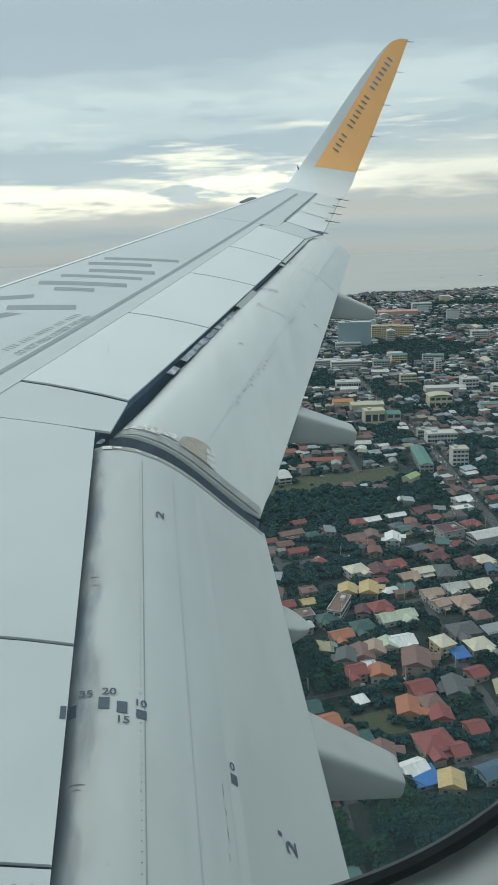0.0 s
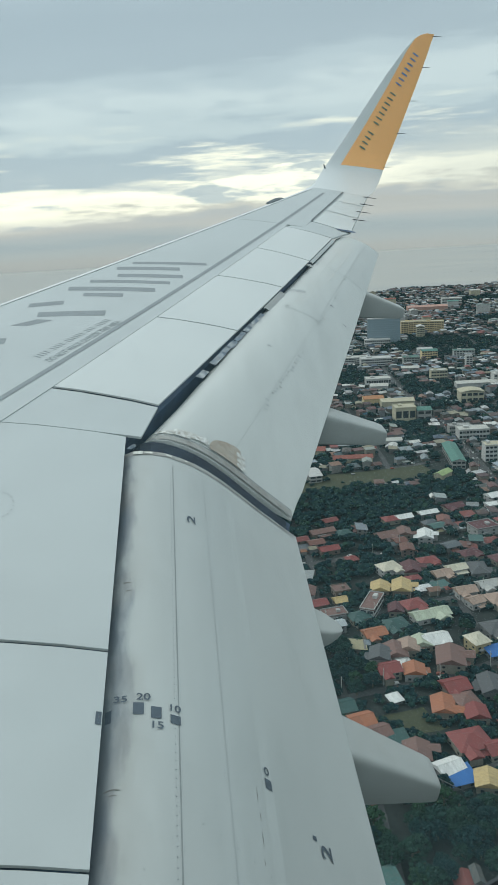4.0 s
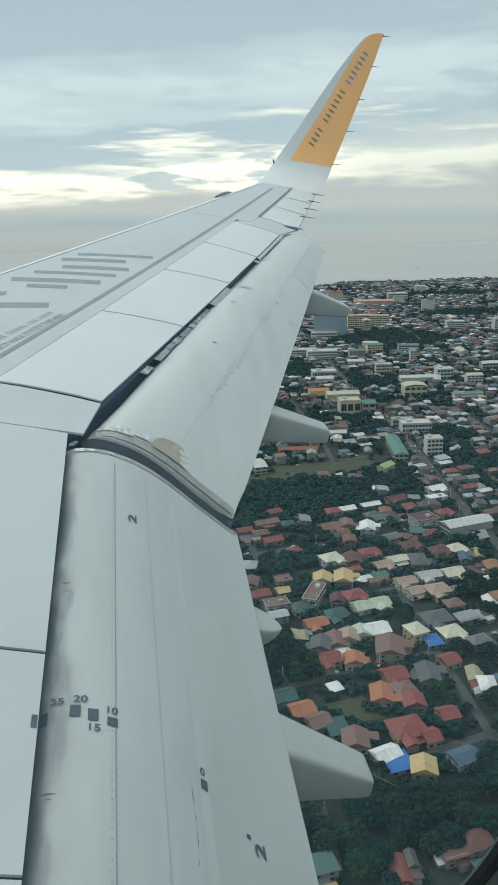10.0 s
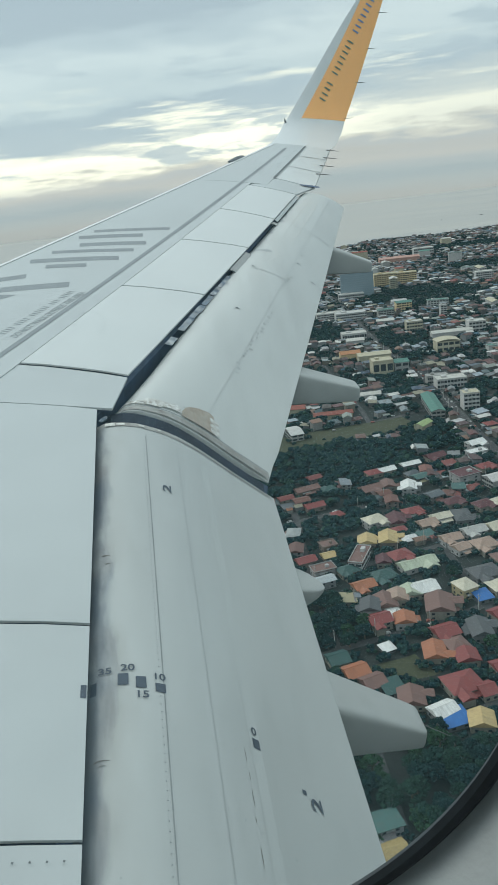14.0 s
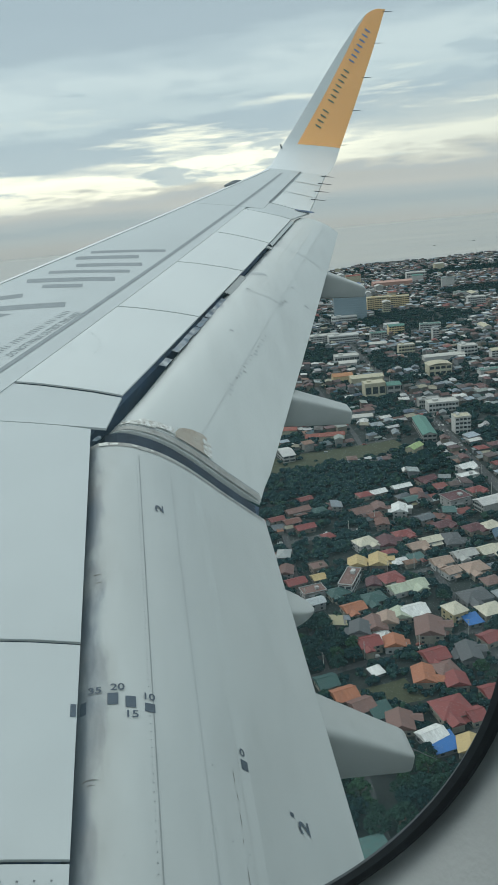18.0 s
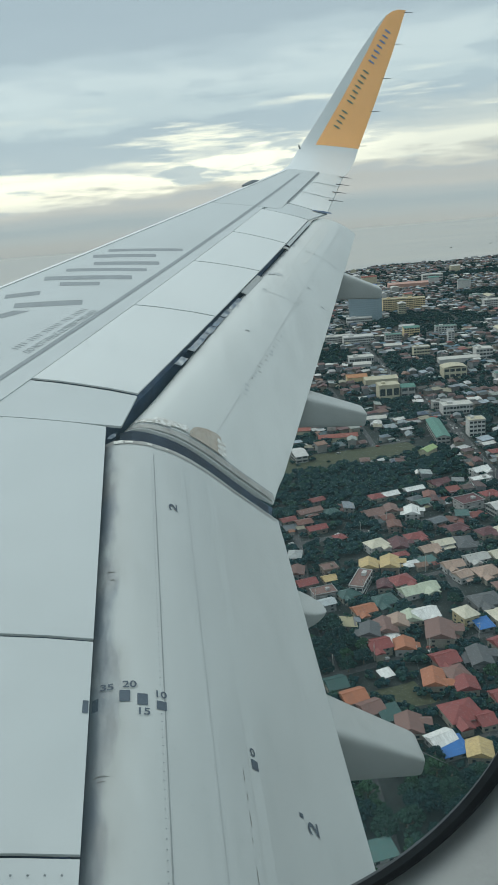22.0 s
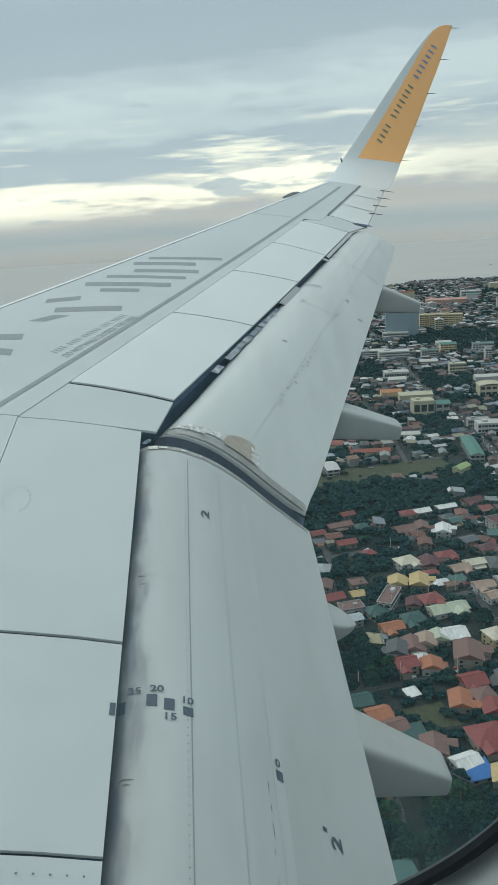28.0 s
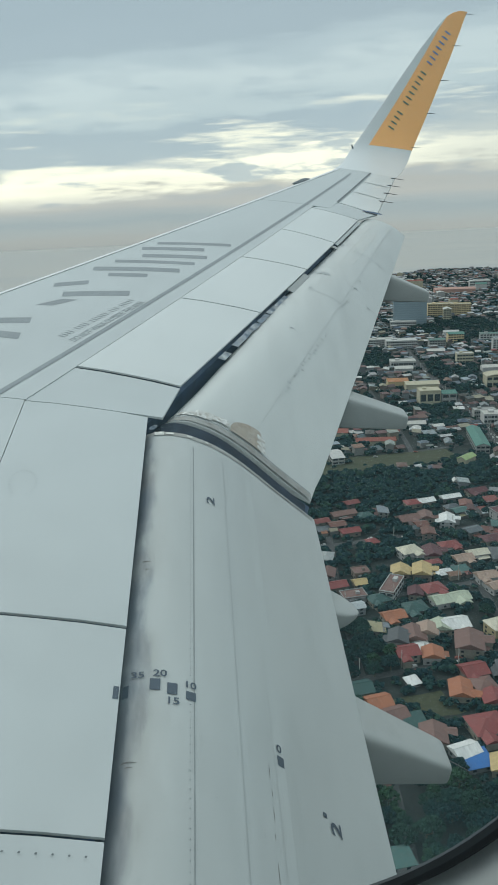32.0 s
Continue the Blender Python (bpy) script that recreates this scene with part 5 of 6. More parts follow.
building("pink factory roofs near the shore", 1930, -625, 80, 96, 40, 12, P_PINK, P_PINK, 0, 0, "gable", name="factory")
building("white warehouse near the shore", 2010, -716, 80, 50, 26, 18, P_WHITE, P_TIN, 3, 6, "flat", "near", name="warehouse")
building("white block with grey flat roof", 1510, -660, 80, 34, 20, 16, P_WHITE, P_TIN, 4, 5, "flat", "near", name="commercial_building")
building("white long-roofed school beside the street", 548, -258, -78, 40, 14, 7, P_GREY, P_WHITE, 2, 5, "gable", "near", name="school_building")
building("long narrow block with orange-brown roof and green eaves", 456, -112, -30, 24, 9, 7, P_WHITE, R_BROWN, 2, 2, "flat", name="apartment_building")
# further along the flight line: the blue office block with its blue-roofed school and cream halls
building("blue-clad office block with cream curved roof", 497, 420, 88, 28, 22, 27, P_BLUE, P_CREAM, 8, 7, "arch", "near", name="office_building")
building("long grey school wing under bright blue roof", 447, 416, 85.5, 58, 13, 10, P_GREY, P_BLUEROOF, 3, 6, "gable", rise=2.0, name="school_building")
building("cream hall with stepped flat roof", 479, 379, 86, 44, 20, 13, P_WHITE, P_CREAM, 3, 6, "flat", "near", name="hall")
building("white shed with red flat roof", 436, 371, 86, 28, 15, 9, P_WHITE, P_RED, 0, 0, "flat", name="shed")
random.seed(11)
for i in range(120):
    r, a = random.uniform(820, 2400), radians(random.uniform(-29, -6))
    x, y = r * math.cos(a), r * math.sin(a)
    if any((x - bx) ** 2 + (y - by) ** 2 < (br + 16) ** 2 for bx, by, br, *_ in BUILT) or wood(x, y) or x > coast(y) - 40 or not road_free(x, y, 10):
        continue
    wl, rf, lab = random.choice(((P_WHITE, P_TIN, "white commercial building with pale flat roof"), (P_CREAM, P_TIN, "cream commercial building with pale roof"), (P_GREY, P_TIN, "grey concrete building with tin roof"),
                                 (P_WHITE, P_GREEN, "white building with green roof"), (P_CREAM, P_RED, "cream building with red roof"), (P_WHITE, P_CREAM, "white building with cream roof"),
                                 (P_WHITE, P_WHITE, "white building with white roof"), (P_GREY, R_BLUE, "grey building with blue roof")))
    h = random.choice((6, 7, 8, 9, 11, 14)) if r < 1500 else random.choice((7, 9, 12, 16, 22))
    building(lab, x, y, random.choice((82, 82, -8)) + random.uniform(-6, 6), random.uniform(16, 40), random.uniform(11, 18), h, wl, rf, 0 if h < 9 or r > 1800 else int(h / 3.2), 3, random.choice(("flat", "gable", "gable")), "near", name="commercial_building")


# ---- houses ----
def house_roof(style, w, d, h, rise, e=0.75):
    x, y = w / 2 + e, d / 2 + e
    if style == "gable":
        v = [(-x, -y, h), (x, -y, h), (x, y, h), (-x, y, h), (-x, 0, h + rise), (x, 0, h + rise)]
        f = [(0, 1, 5, 4), (2, 3, 4, 5), (0, 4, 3), (1, 2, 5), (0, 3, 2, 1)]
    elif style == "hip":
        k = max(0.3, x - y)
        v = [(-x, -y, h), (x, -y, h), (x, y, h), (-x, y, h), (-k, 0, h + rise), (k, 0, h + rise)]
        f = [(0, 1, 5, 4), (2, 3, 4, 5), (0, 4, 3), (1, 2, 5), (0, 3, 2, 1)]
    elif style == "shed":
        v = [(-x, -y, h), (x, -y, h), (x, y, h + rise * 0.7), (-x, y, h + rise * 0.7), (-x, -y, h - 0.2), (x, -y, h - 0.2), (x, y, h + rise * 0.7 - 0.2), (-x, y, h + rise * 0.7 - 0.2)]
        f = [(0, 1, 2, 3), (7, 6, 5, 4), (0, 4, 5, 1), (1, 5, 6, 2), (2, 6, 7, 3), (3, 7, 4, 0)]
    else:
        v = [(sx * x, sy * y, h + z) for z in (0, 0.35) for sx, sy in ((-1, -1), (1, -1), (1, 1), (-1, 1))]
        f = [(0, 3, 2, 1), (4, 5, 6, 7), (0, 1, 5, 4), (1, 2, 6, 5), (2, 3, 7, 6), (3, 0, 4, 7)]
    return v, f


def house_body(w, d, h):
    v = [(sx * w / 2, sy * d / 2, z) for z in (0, h) for sx, sy in ((-1, -1), (1, -1), (1, 1), (-1, 1))]
    return v, [(0, 1, 5, 4), (1, 2, 6, 5), (2, 3, 7, 6), (3, 0, 4, 7), (4, 5, 6, 7)]


random.seed(5)
KINDS = []
WORDS = {"gable": "gabled metal roof", "hip": "hipped metal roof", "shed": "lean-to metal roof", "flat": "flat concrete roof"}
for i in range(18):
    style = ("gable", "hip", "gable", "shed", "gable", "hip", "flat", "gable", "shed")[i % 9]
    w, d = random.uniform(9.0, 13.5), random.uniform(7.4, 10.0)
    h = random.choice((2.9, 3.0, 3.2, 4.9, 5.3))
    rise = random.uniform(1.5, 2.7)
    base = tagged(new("house"), "%s rendered house with %s" % ("two-storey" if h > 4 else "single-storey", WORDS[style]), "house", "city houses")
    base.matrix_world = pose(0, 0, -60)
    v, f = house_body(w, d, h + (0.0 if style != "shed" else 0.2))
    body = part("wall", finish("wall", v, f, M_WALL), base)
    v, f = house_roof(style, w, d, h, rise)
    part("roof", recalc(finish("roof", v, f, M_ROOF)), base)
    if i % 3 == 0:  # a lower wing or porch with its own roof
        px, pw, pd, ph = random.uniform(-w / 4, w / 4), w * 0.5, 3.2, 2.8
        v, f = house_roof("shed", pw, pd, ph, 1.0, 0.3)
        part("porch_roof", recalc(finish("porch_roof", [(x + px, -(y + d / 2 + pd / 2 - 0.2), z) for x, y, z in [(a, -b, c) for a, b, c in v]], f, M_ROOF)), base)
        v, f = house_body(pw, pd, ph)
        part("porch", finish("porch", [(x + px, y - d / 2 - pd / 2, z) for x, y, z in v], f, M_WALL), base)
    me = box_mesh("window", -0.05, 0.05, -0.7, 0.7, 0, 1.2, M_WINDOW)
    me2 = box_mesh("window", -0.8, 0.8, -0.05, 0.05, 0, 1.2, M_WINDOW)
    for lv in range(1 if h < 4 else 2):
        for k in (-0.25, 0.25):
            part("window", me, body).location = (-w / 2, k * d, 0.9 + 2.5 * lv)
            part("window", me2, body).location = (k * w, d / 2, 0.9 + 2.5 * lv)
            part("window", me2, body).location = (k * w, -d / 2, 0.9 + 2.5 * lv)
    KINDS.append((base, w, d))



def villa(label, x, y, turn, w, d, h, style, roof, wall):
    """A house that stands out in the near town: body, roof, a lower lean-to, windows on the sides."""
    b = tagged(new("house"), label, "house", "town houses")
    turn += 5 * math.sin(x * 3.1 + y)
    b.matrix_world = pose(x, y, 0, 0, 0, turn)
    BUILT.append((x, y, max(w, d) / 2 + 1, w / 2 + 3.0, d / 2 + 3.0, radians(turn)))
    v, f = house_body(w, d, h)
    body = part("wall", finish("wall", v, f, wall), b)
    v, f = house_roof(style, w, d, h, min(3.2, d * 0.24))
    cover = part("roof", recalc(finish("roof", v, f, roof)), b)
    if style == "flat":
        for sx, sy, lx, ly in ((0, -1, w + 1.5, 0.25), (0, 1, w + 1.5, 0.25), (-1, 0, 0.25, d + 1.0), (1, 0, 0.25, d + 1.0)):
            cx, cy = sx * (w / 2 + 0.6), sy * (d / 2 + 0.6)
            part("parapet", box_mesh("parapet", cx - lx / 2, cx + lx / 2, cy - ly / 2, cy + ly / 2, h + 0.36, h + 0.95, wall), cover)
        part("roof_tank", box_mesh("roof_tank", w * 0.1, w * 0.26, -d * 0.2, d * 0.05, h + 0.36, h + 2.0, wall), cover)
    elif style == "gable":
        r = min(3.2, d * 0.24)
        part("ridge", box_mesh("ridge", -w / 2 - 0.8, w / 2 + 0.8, -0.18, 0.18, h + r - 0.05, h + r + 0.09, roof), cover)
    if style in ("gable", "hip") and w > 12 and d > 9:  # a cross wing towards the street, with its own gable
        cw, cd, ch, cx = w * 0.4, d * 0.45, h * 0.92, w * (0.22 if math.cos(x + y) > 0 else -0.22)
        v, f = house_body(cw, cd, ch)
        part("wing_wall", finish("wing_wall", [(a + cx, c - d / 2 - cd * 0.3, z) for a, c, z in v], f, wall), b)
        v, f = house_roof("gable", cd + 1.5, cw, ch, min(2.4, cw * 0.26), 0.6)
        part("wing_roof", recalc(finish("wing_roof", [(c + cx, a - d / 2 - cd * 0.3 + 0.4, z) for a, c, z in v], f, roof)), b)
    if h > 4.6:  # pale balcony slab and rail on the street side
        part("balcony", box_mesh("balcony", -w * 0.3, w * 0.05, -d / 2 - 1.3, -d / 2, 2.75, 3.55, W_WHITE), b)
    if h > 3.9:  # lower lean-to along one side
        pw, pd, ph, side = w * 0.62, 3.4, min(h - 1.0, 2.9), -1 if math.sin(x) > 0 else 1
        v, f = house_roof("shed", pw, pd, ph, 1.1, 0.3)
        part("porch_roof", recalc(finish("porch_roof", [(a + w * 0.1, side * (d / 2 + pd / 2 - 0.1 - c * 1.0), z) for a, c, z in v], f, roof)), b)
        for a in (-pw / 2, pw / 2):
            part("porch_post", box_mesh("porch_post", a + w * 0.1 - 0.12, a + w * 0.1 + 0.12, side * (d / 2 + pd - 0.5) - 0.12, side * (d / 2 + pd - 0.5) + 0.12, 0, ph, wall), b)
    one, two = box_mesh("window", -0.05, 0.05, -0.8, 0.8, 0, 1.25, M_WINDOW), box_mesh("window", -0.9, 0.9, -0.05, 0.05, 0, 1.25, M_WINDOW)
    for lv in range(1 if h < 4.8 else 2):
        for k in (-0.27, 0.27):
            part("window", one, body).location = (-w / 2, k * d, 0.9 + 2.7 * lv)
            for s in (-1, 1):
                part("window", two, body).location = (k * w, s * d / 2, 0.9 + 2.7 * lv)


villa("cream-walled house with white metal gabled roof", 602, -176, -78, 13.0, 9, 3.9, "gable", R_WHITE, W_CREAM)
villa("grey-walled house with white metal gabled roof", 607, -198, -78, 16.0, 8, 3.9, "gable", R_WHITE, W_GREY)
villa("white-walled house with white metal gabled roof", 558, -180, -12, 15.1, 11, 5.5, "gable", R_WHITE, W_WHITE)
villa("white-walled house with maroon flat roof", 563, -228, -78, 18.9, 15, 7.0, "flat", R_MAROON, W_WHITE)
villa("cream-walled house with maroon hipped roof", 522, -202, -78, 15.2, 10, 3.9, "hip", R_MAROON, W_CREAM)
villa("cream-walled house with red hipped roof", 514, -168, -78, 13.9, 10, 4.7, "hip", R_RED, W_CREAM)
villa("cream-walled house with maroon gabled roof", 506, -153, -12, 15.7, 12, 3.9, "gable", R_MAROON, W_CREAM)
villa("tan-walled house with red hipped roof", 490, -150, -78, 10.2, 9, 3.1, "hip", R_RED, W_TAN)
villa("white-walled house with cream hipped roof", 507, -137, -78, 14.3, 12, 6.2, "hip", R_CREAM, W_WHITE)
villa("tan-walled house with ochre gabled roof", 481, -124, -12, 12.3, 12, 3.9, "gable", R_YELLOW, W_TAN)
villa("tan-walled house with ochre gabled roof", 478, -138, -12, 15.8, 12, 4.7, "gable", R_YELLOW, W_TAN)
villa("cream-walled house with pinkish tan gabled roof", 493, -171, -78, 12.7, 10, 3.9, "gable", R_TAN, W_CREAM)
villa("white-walled house with cream gabled roof", 498, -183, -78, 13.7, 9, 4.7, "gable", R_CREAM, W_WHITE)
villa("grey-walled house with dark grey hipped roof", 496, -198, -12, 18.6, 12, 3.9, "hip", R_DARK, W_GREY)
villa("white-walled house with pinkish tan gabled roof", 464, -177, -78, 13.0, 10, 4.7, "gable", R_TAN, W_WHITE)
villa("white-walled house with pale grey gabled roof", 468, -195, -78, 15.5, 10, 5.5, "gable", R_PALE, W_WHITE)
villa("cream-walled house with pinkish tan hipped roof", 449, -194, -78, 15.1, 13, 4.7, "hip", R_TAN, W_CREAM)
villa("white-walled house with pinkish tan gabled roof", 449, -178, -78, 9.7, 9, 4.7, "gable", R_TAN, W_WHITE)
villa("cream-walled house with cream gabled roof", 470, -213, -78, 14.2, 12, 4.7, "gable", R_CREAM, W_CREAM)
villa("cream-walled house with red hipped roof", 578, -252, -78, 14.0, 10, 3.9, "hip", R_RED, W_CREAM)
villa("cream-walled house with maroon gabled roof", 616, -223, -78, 16.4, 11, 3.9, "gable", R_MAROON, W_CREAM)
villa("white-walled house with white metal flat roof", 610, -258, -78, 16.6, 9, 4.7, "flat", R_WHITE, W_WHITE)
villa("white-walled house with white metal gabled roof", 629, -265, -78, 15.0, 11, 5.5, "gable", R_WHITE, W_WHITE)
villa("cream-walled house with red hipped roof", 600, -164, -78, 12.0, 10, 3.9, "hip", R_RED, W_CREAM)
villa("tan-walled house with brown gabled roof", 568, -152, -78, 15.8, 12, 3.9, "gable", R_BROWN, W_TAN)
villa("cream-walled house with brown gabled roof", 571, -167, -12, 13.3, 10, 3.9, "gable", R_BROWN, W_CREAM)
villa("tan-walled house with brown gabled roof", 585, -104, -78, 19.5, 9, 4.7, "gable", R_BROWN, W_TAN)
villa("tan-walled house with red gabled roof", 552, -103, -78, 14.4, 9, 3.9, "gable", R_RED, W_TAN)
villa("cream-walled house with dark green hipped roof", 582, -121, -78, 11.5, 10, 3.1, "hip", R_GREEN, W_CREAM)
villa("tan-walled house with red hipped roof", 532, -116, -78, 8.2, 8, 3.1, "hip", R_RED, W_TAN)
villa("tan-walled house with brown flat roof", 483, -97, -78, 9.8, 9, 4.7, "flat", R_BROWN, W_TAN)
villa("tan-walled house with ochre gabled roof", 470, -94, -78, 8.2, 8, 3.1, "gable", R_YELLOW, W_TAN)
villa("tan-walled house with red gabled roof", 467, -78, -78, 12.5, 9, 3.9, "gable", R_RED, W_TAN)
villa("white-walled house with brown flat roof", 451, -86, -78, 14.3, 9, 4.7, "flat", R_BROWN, W_WHITE)
villa("cream-walled house with red hipped roof", 452, -138, -78, 13.9, 12, 4.7, "hip", R_RED, W_CREAM)
villa("cream-walled house with maroon gabled roof", 450, -126, -12, 10.0, 9, 3.9, "gable", R_MAROON, W_CREAM)
villa("white-walled house with pale green gabled roof", 439, -145, -78, 23.8, 11, 3.9, "gable", R_PALEGREEN, W_WHITE)
villa("grey-walled house with dark green hipped roof", 431, -120, -78, 14.8, 12, 3.9, "hip", R_GREEN, W_GREY)
villa("cream-walled house with dark green hipped roof", 445, -101, -78, 12.8, 10, 3.9, "hip", R_GREEN, W_CREAM)
villa("cream-walled house with orange gabled roof", 423, -105, -78, 13.1, 10, 3.9, "gable", R_ORANGE, W_CREAM)
villa("cream-walled house with white metal gabled roof", 409, -138, -78, 15.1, 13, 3.9, "gable", R_WHITE, W_CREAM)
villa("cream-walled house with pale green gabled roof", 407, -129, -12, 10.1, 12, 3.9, "gable", R_PALEGREEN, W_CREAM)
villa("cream-walled house with pinkish tan gabled roof", 403, -120, -12, 10.8, 12, 4.7, "gable", R_TAN, W_CREAM)
villa("cream-walled house with brown gabled roof", 399, -111, -12, 13.7, 13, 4.7, "gable", R_BROWN, W_CREAM)
villa("white-walled house with dark grey gabled roof", 395, -101, -12, 12.8, 11, 6.2, "gable", R_DARK, W_WHITE)
villa("cream-walled house with brown gabled roof", 385, -139, -12, 18.1, 15, 6.2, "gable", R_BROWN, W_CREAM)
villa("cream-walled house with red gabled roof", 381, -102, -78, 12.1, 11, 5.5, "gable", R_RED, W_CREAM)
villa("white-walled house with orange gabled roof", 378, -116, -12, 10.3, 11, 4.7, "gable", R_ORANGE, W_WHITE)
villa("white-walled house with white metal flat roof", 386, -113, -78, 7.1, 9, 3.9, "flat", R_WHITE, W_WHITE)
villa("grey-walled house with dark grey hipped roof", 414, -179, -78, 17.7, 14, 4.7, "hip", R_DARK, W_GREY)
villa("yellow-walled house with cream hipped roof", 399, -160, -78, 10.2, 12, 7.0, "hip", R_CREAM, W_YELLOW)
villa("cream-walled house with cream hipped roof", 396, -181, -78, 13.8, 12, 4.7, "hip", R_CREAM, W_CREAM)
villa("grey-walled house with dark grey gabled roof", 357, -151, -12, 16.0, 11, 4.7, "gable", R_DARK, W_GREY)
villa("tan-walled house with red gabled roof", 361, -133, -78, 12.6, 12, 3.9, "gable", R_RED, W_TAN)
villa("cream-walled house with orange gabled roof", 345, -121, -12, 13.9, 11, 3.9, "gable", R_ORANGE, W_CREAM)
villa("cream-walled house with brown hipped roof", 347, -134, -78, 11.0, 12, 3.9, "hip", R_BROWN, W_CREAM)
villa("cream-walled house with red gabled roof", 336, -135, -12, 10.4, 11, 3.9, "gable", R_RED, W_CREAM)
villa("cream-walled house with red hipped roof", 315, -124, -78, 16.7, 15, 4.7, "hip", R_RED, W_CREAM)
villa("cream-walled house with red gabled roof", 308, -133, -78, 7.5, 10, 3.9, "gable", R_RED, W_CREAM)
villa("grey-walled house with white metal gabled roof", 299, -108, -78, 11.6, 10, 3.9, "gable", R_WHITE, W_GREY)
villa("grey-walled house with blue tarpaulin lean-to roof", 293, -111, -78, 12.1, 10, 3.1, "shed", R_BLUE, W_GREY)
villa("cream-walled house with ochre gabled roof", 288, -122, -12, 10.7, 11, 3.9, "gable", R_YELLOW, W_CREAM)
villa("cream-walled house with dark green gabled roof", 353, -71, -78, 10.2, 11, 3.9, "gable", R_GREEN, W_CREAM)
villa("cream-walled house with orange gabled roof", 340, -77, -78, 11.7, 11, 3.9, "gable", R_ORANGE, W_CREAM)
villa("tan-walled house with brown gabled roof", 329, -83, -78, 10.4, 11, 3.9, "gable", R_BROWN, W_TAN)
villa("grey-walled house with dark green lean-to roof", 323, -91, -78, 9.7, 10, 3.1, "shed", R_GREEN, W_GREY)
villa("cream-walled house with brown gabled roof", 312, -97, -12, 13.0, 12, 3.9, "gable", R_BROWN, W_CREAM)
villa("grey-walled house with white metal lean-to roof", 357, -99, -78, 6.5, 6, 2.3, "shed", R_WHITE, W_GREY)
villa("cream-walled house with red gabled roof", 369, -168, -78, 9.8, 10, 3.9, "gable", R_RED, W_CREAM)
villa("cream-walled house with red gabled roof", 323, -148, -78, 8.9, 10, 3.9, "gable", R_RED, W_CREAM)
villa("cream-walled house with brown hipped roof", 430, -197, -78, 11.0, 10, 3.9, "hip", R_BROWN, W_CREAM)
villa("grey-walled house with blue tarpaulin lean-to roof", 390, -167, -78, 8.8, 9, 3.1, "shed", R_BLUE, W_GREY)
villa("white-walled house with cream hipped roof", 509, -232, -78, 14.3, 11, 3.9, "hip", R_CREAM, W_WHITE)
villa("cream-walled house with maroon hipped roof", 509, -220, -78, 14.2, 11, 3.9, "hip", R_MAROON, W_CREAM)

# ---- trees ----
def clump(verts, faces, c, r, rng, fine=False):
    """A small lumpy ball of leaves."""
    i = len(verts)
    t = (1 + 5 ** 0.5) / 2
    ico = [(-1, t, 0), (1, t, 0), (-1, -t, 0), (1, -t, 0), (0, -1, t), (0, 1, t), (0, -1, -t), (0, 1, -t), (t, 0, -1), (t, 0, 1), (-t, 0, -1), (-t, 0, 1)]
    for v in ico:
        k = r / 1.9 * rng.uniform(0.6, 1.3)
        verts.append((c[0] + v[0] * k, c[1] + v[1] * k, c[2] + v[2] * k * 0.8))
    faces += [(i + a, i + b, i + d) for a, b, d in ((0, 11, 5), (0, 5, 1), (0, 1, 7), (0, 7, 10), (0, 10, 11), (1, 5, 9), (5, 11, 4), (11, 10, 2), (10, 7, 6), (7, 1, 8),
                                                   (3, 9, 4), (3, 4, 2), (3, 2, 6), (3, 6, 8), (3, 8, 9), (4, 9, 5), (2, 4, 11), (6, 2, 10), (8, 6, 7), (9, 8, 1))]


TREES = []
rng = random.Random(3)
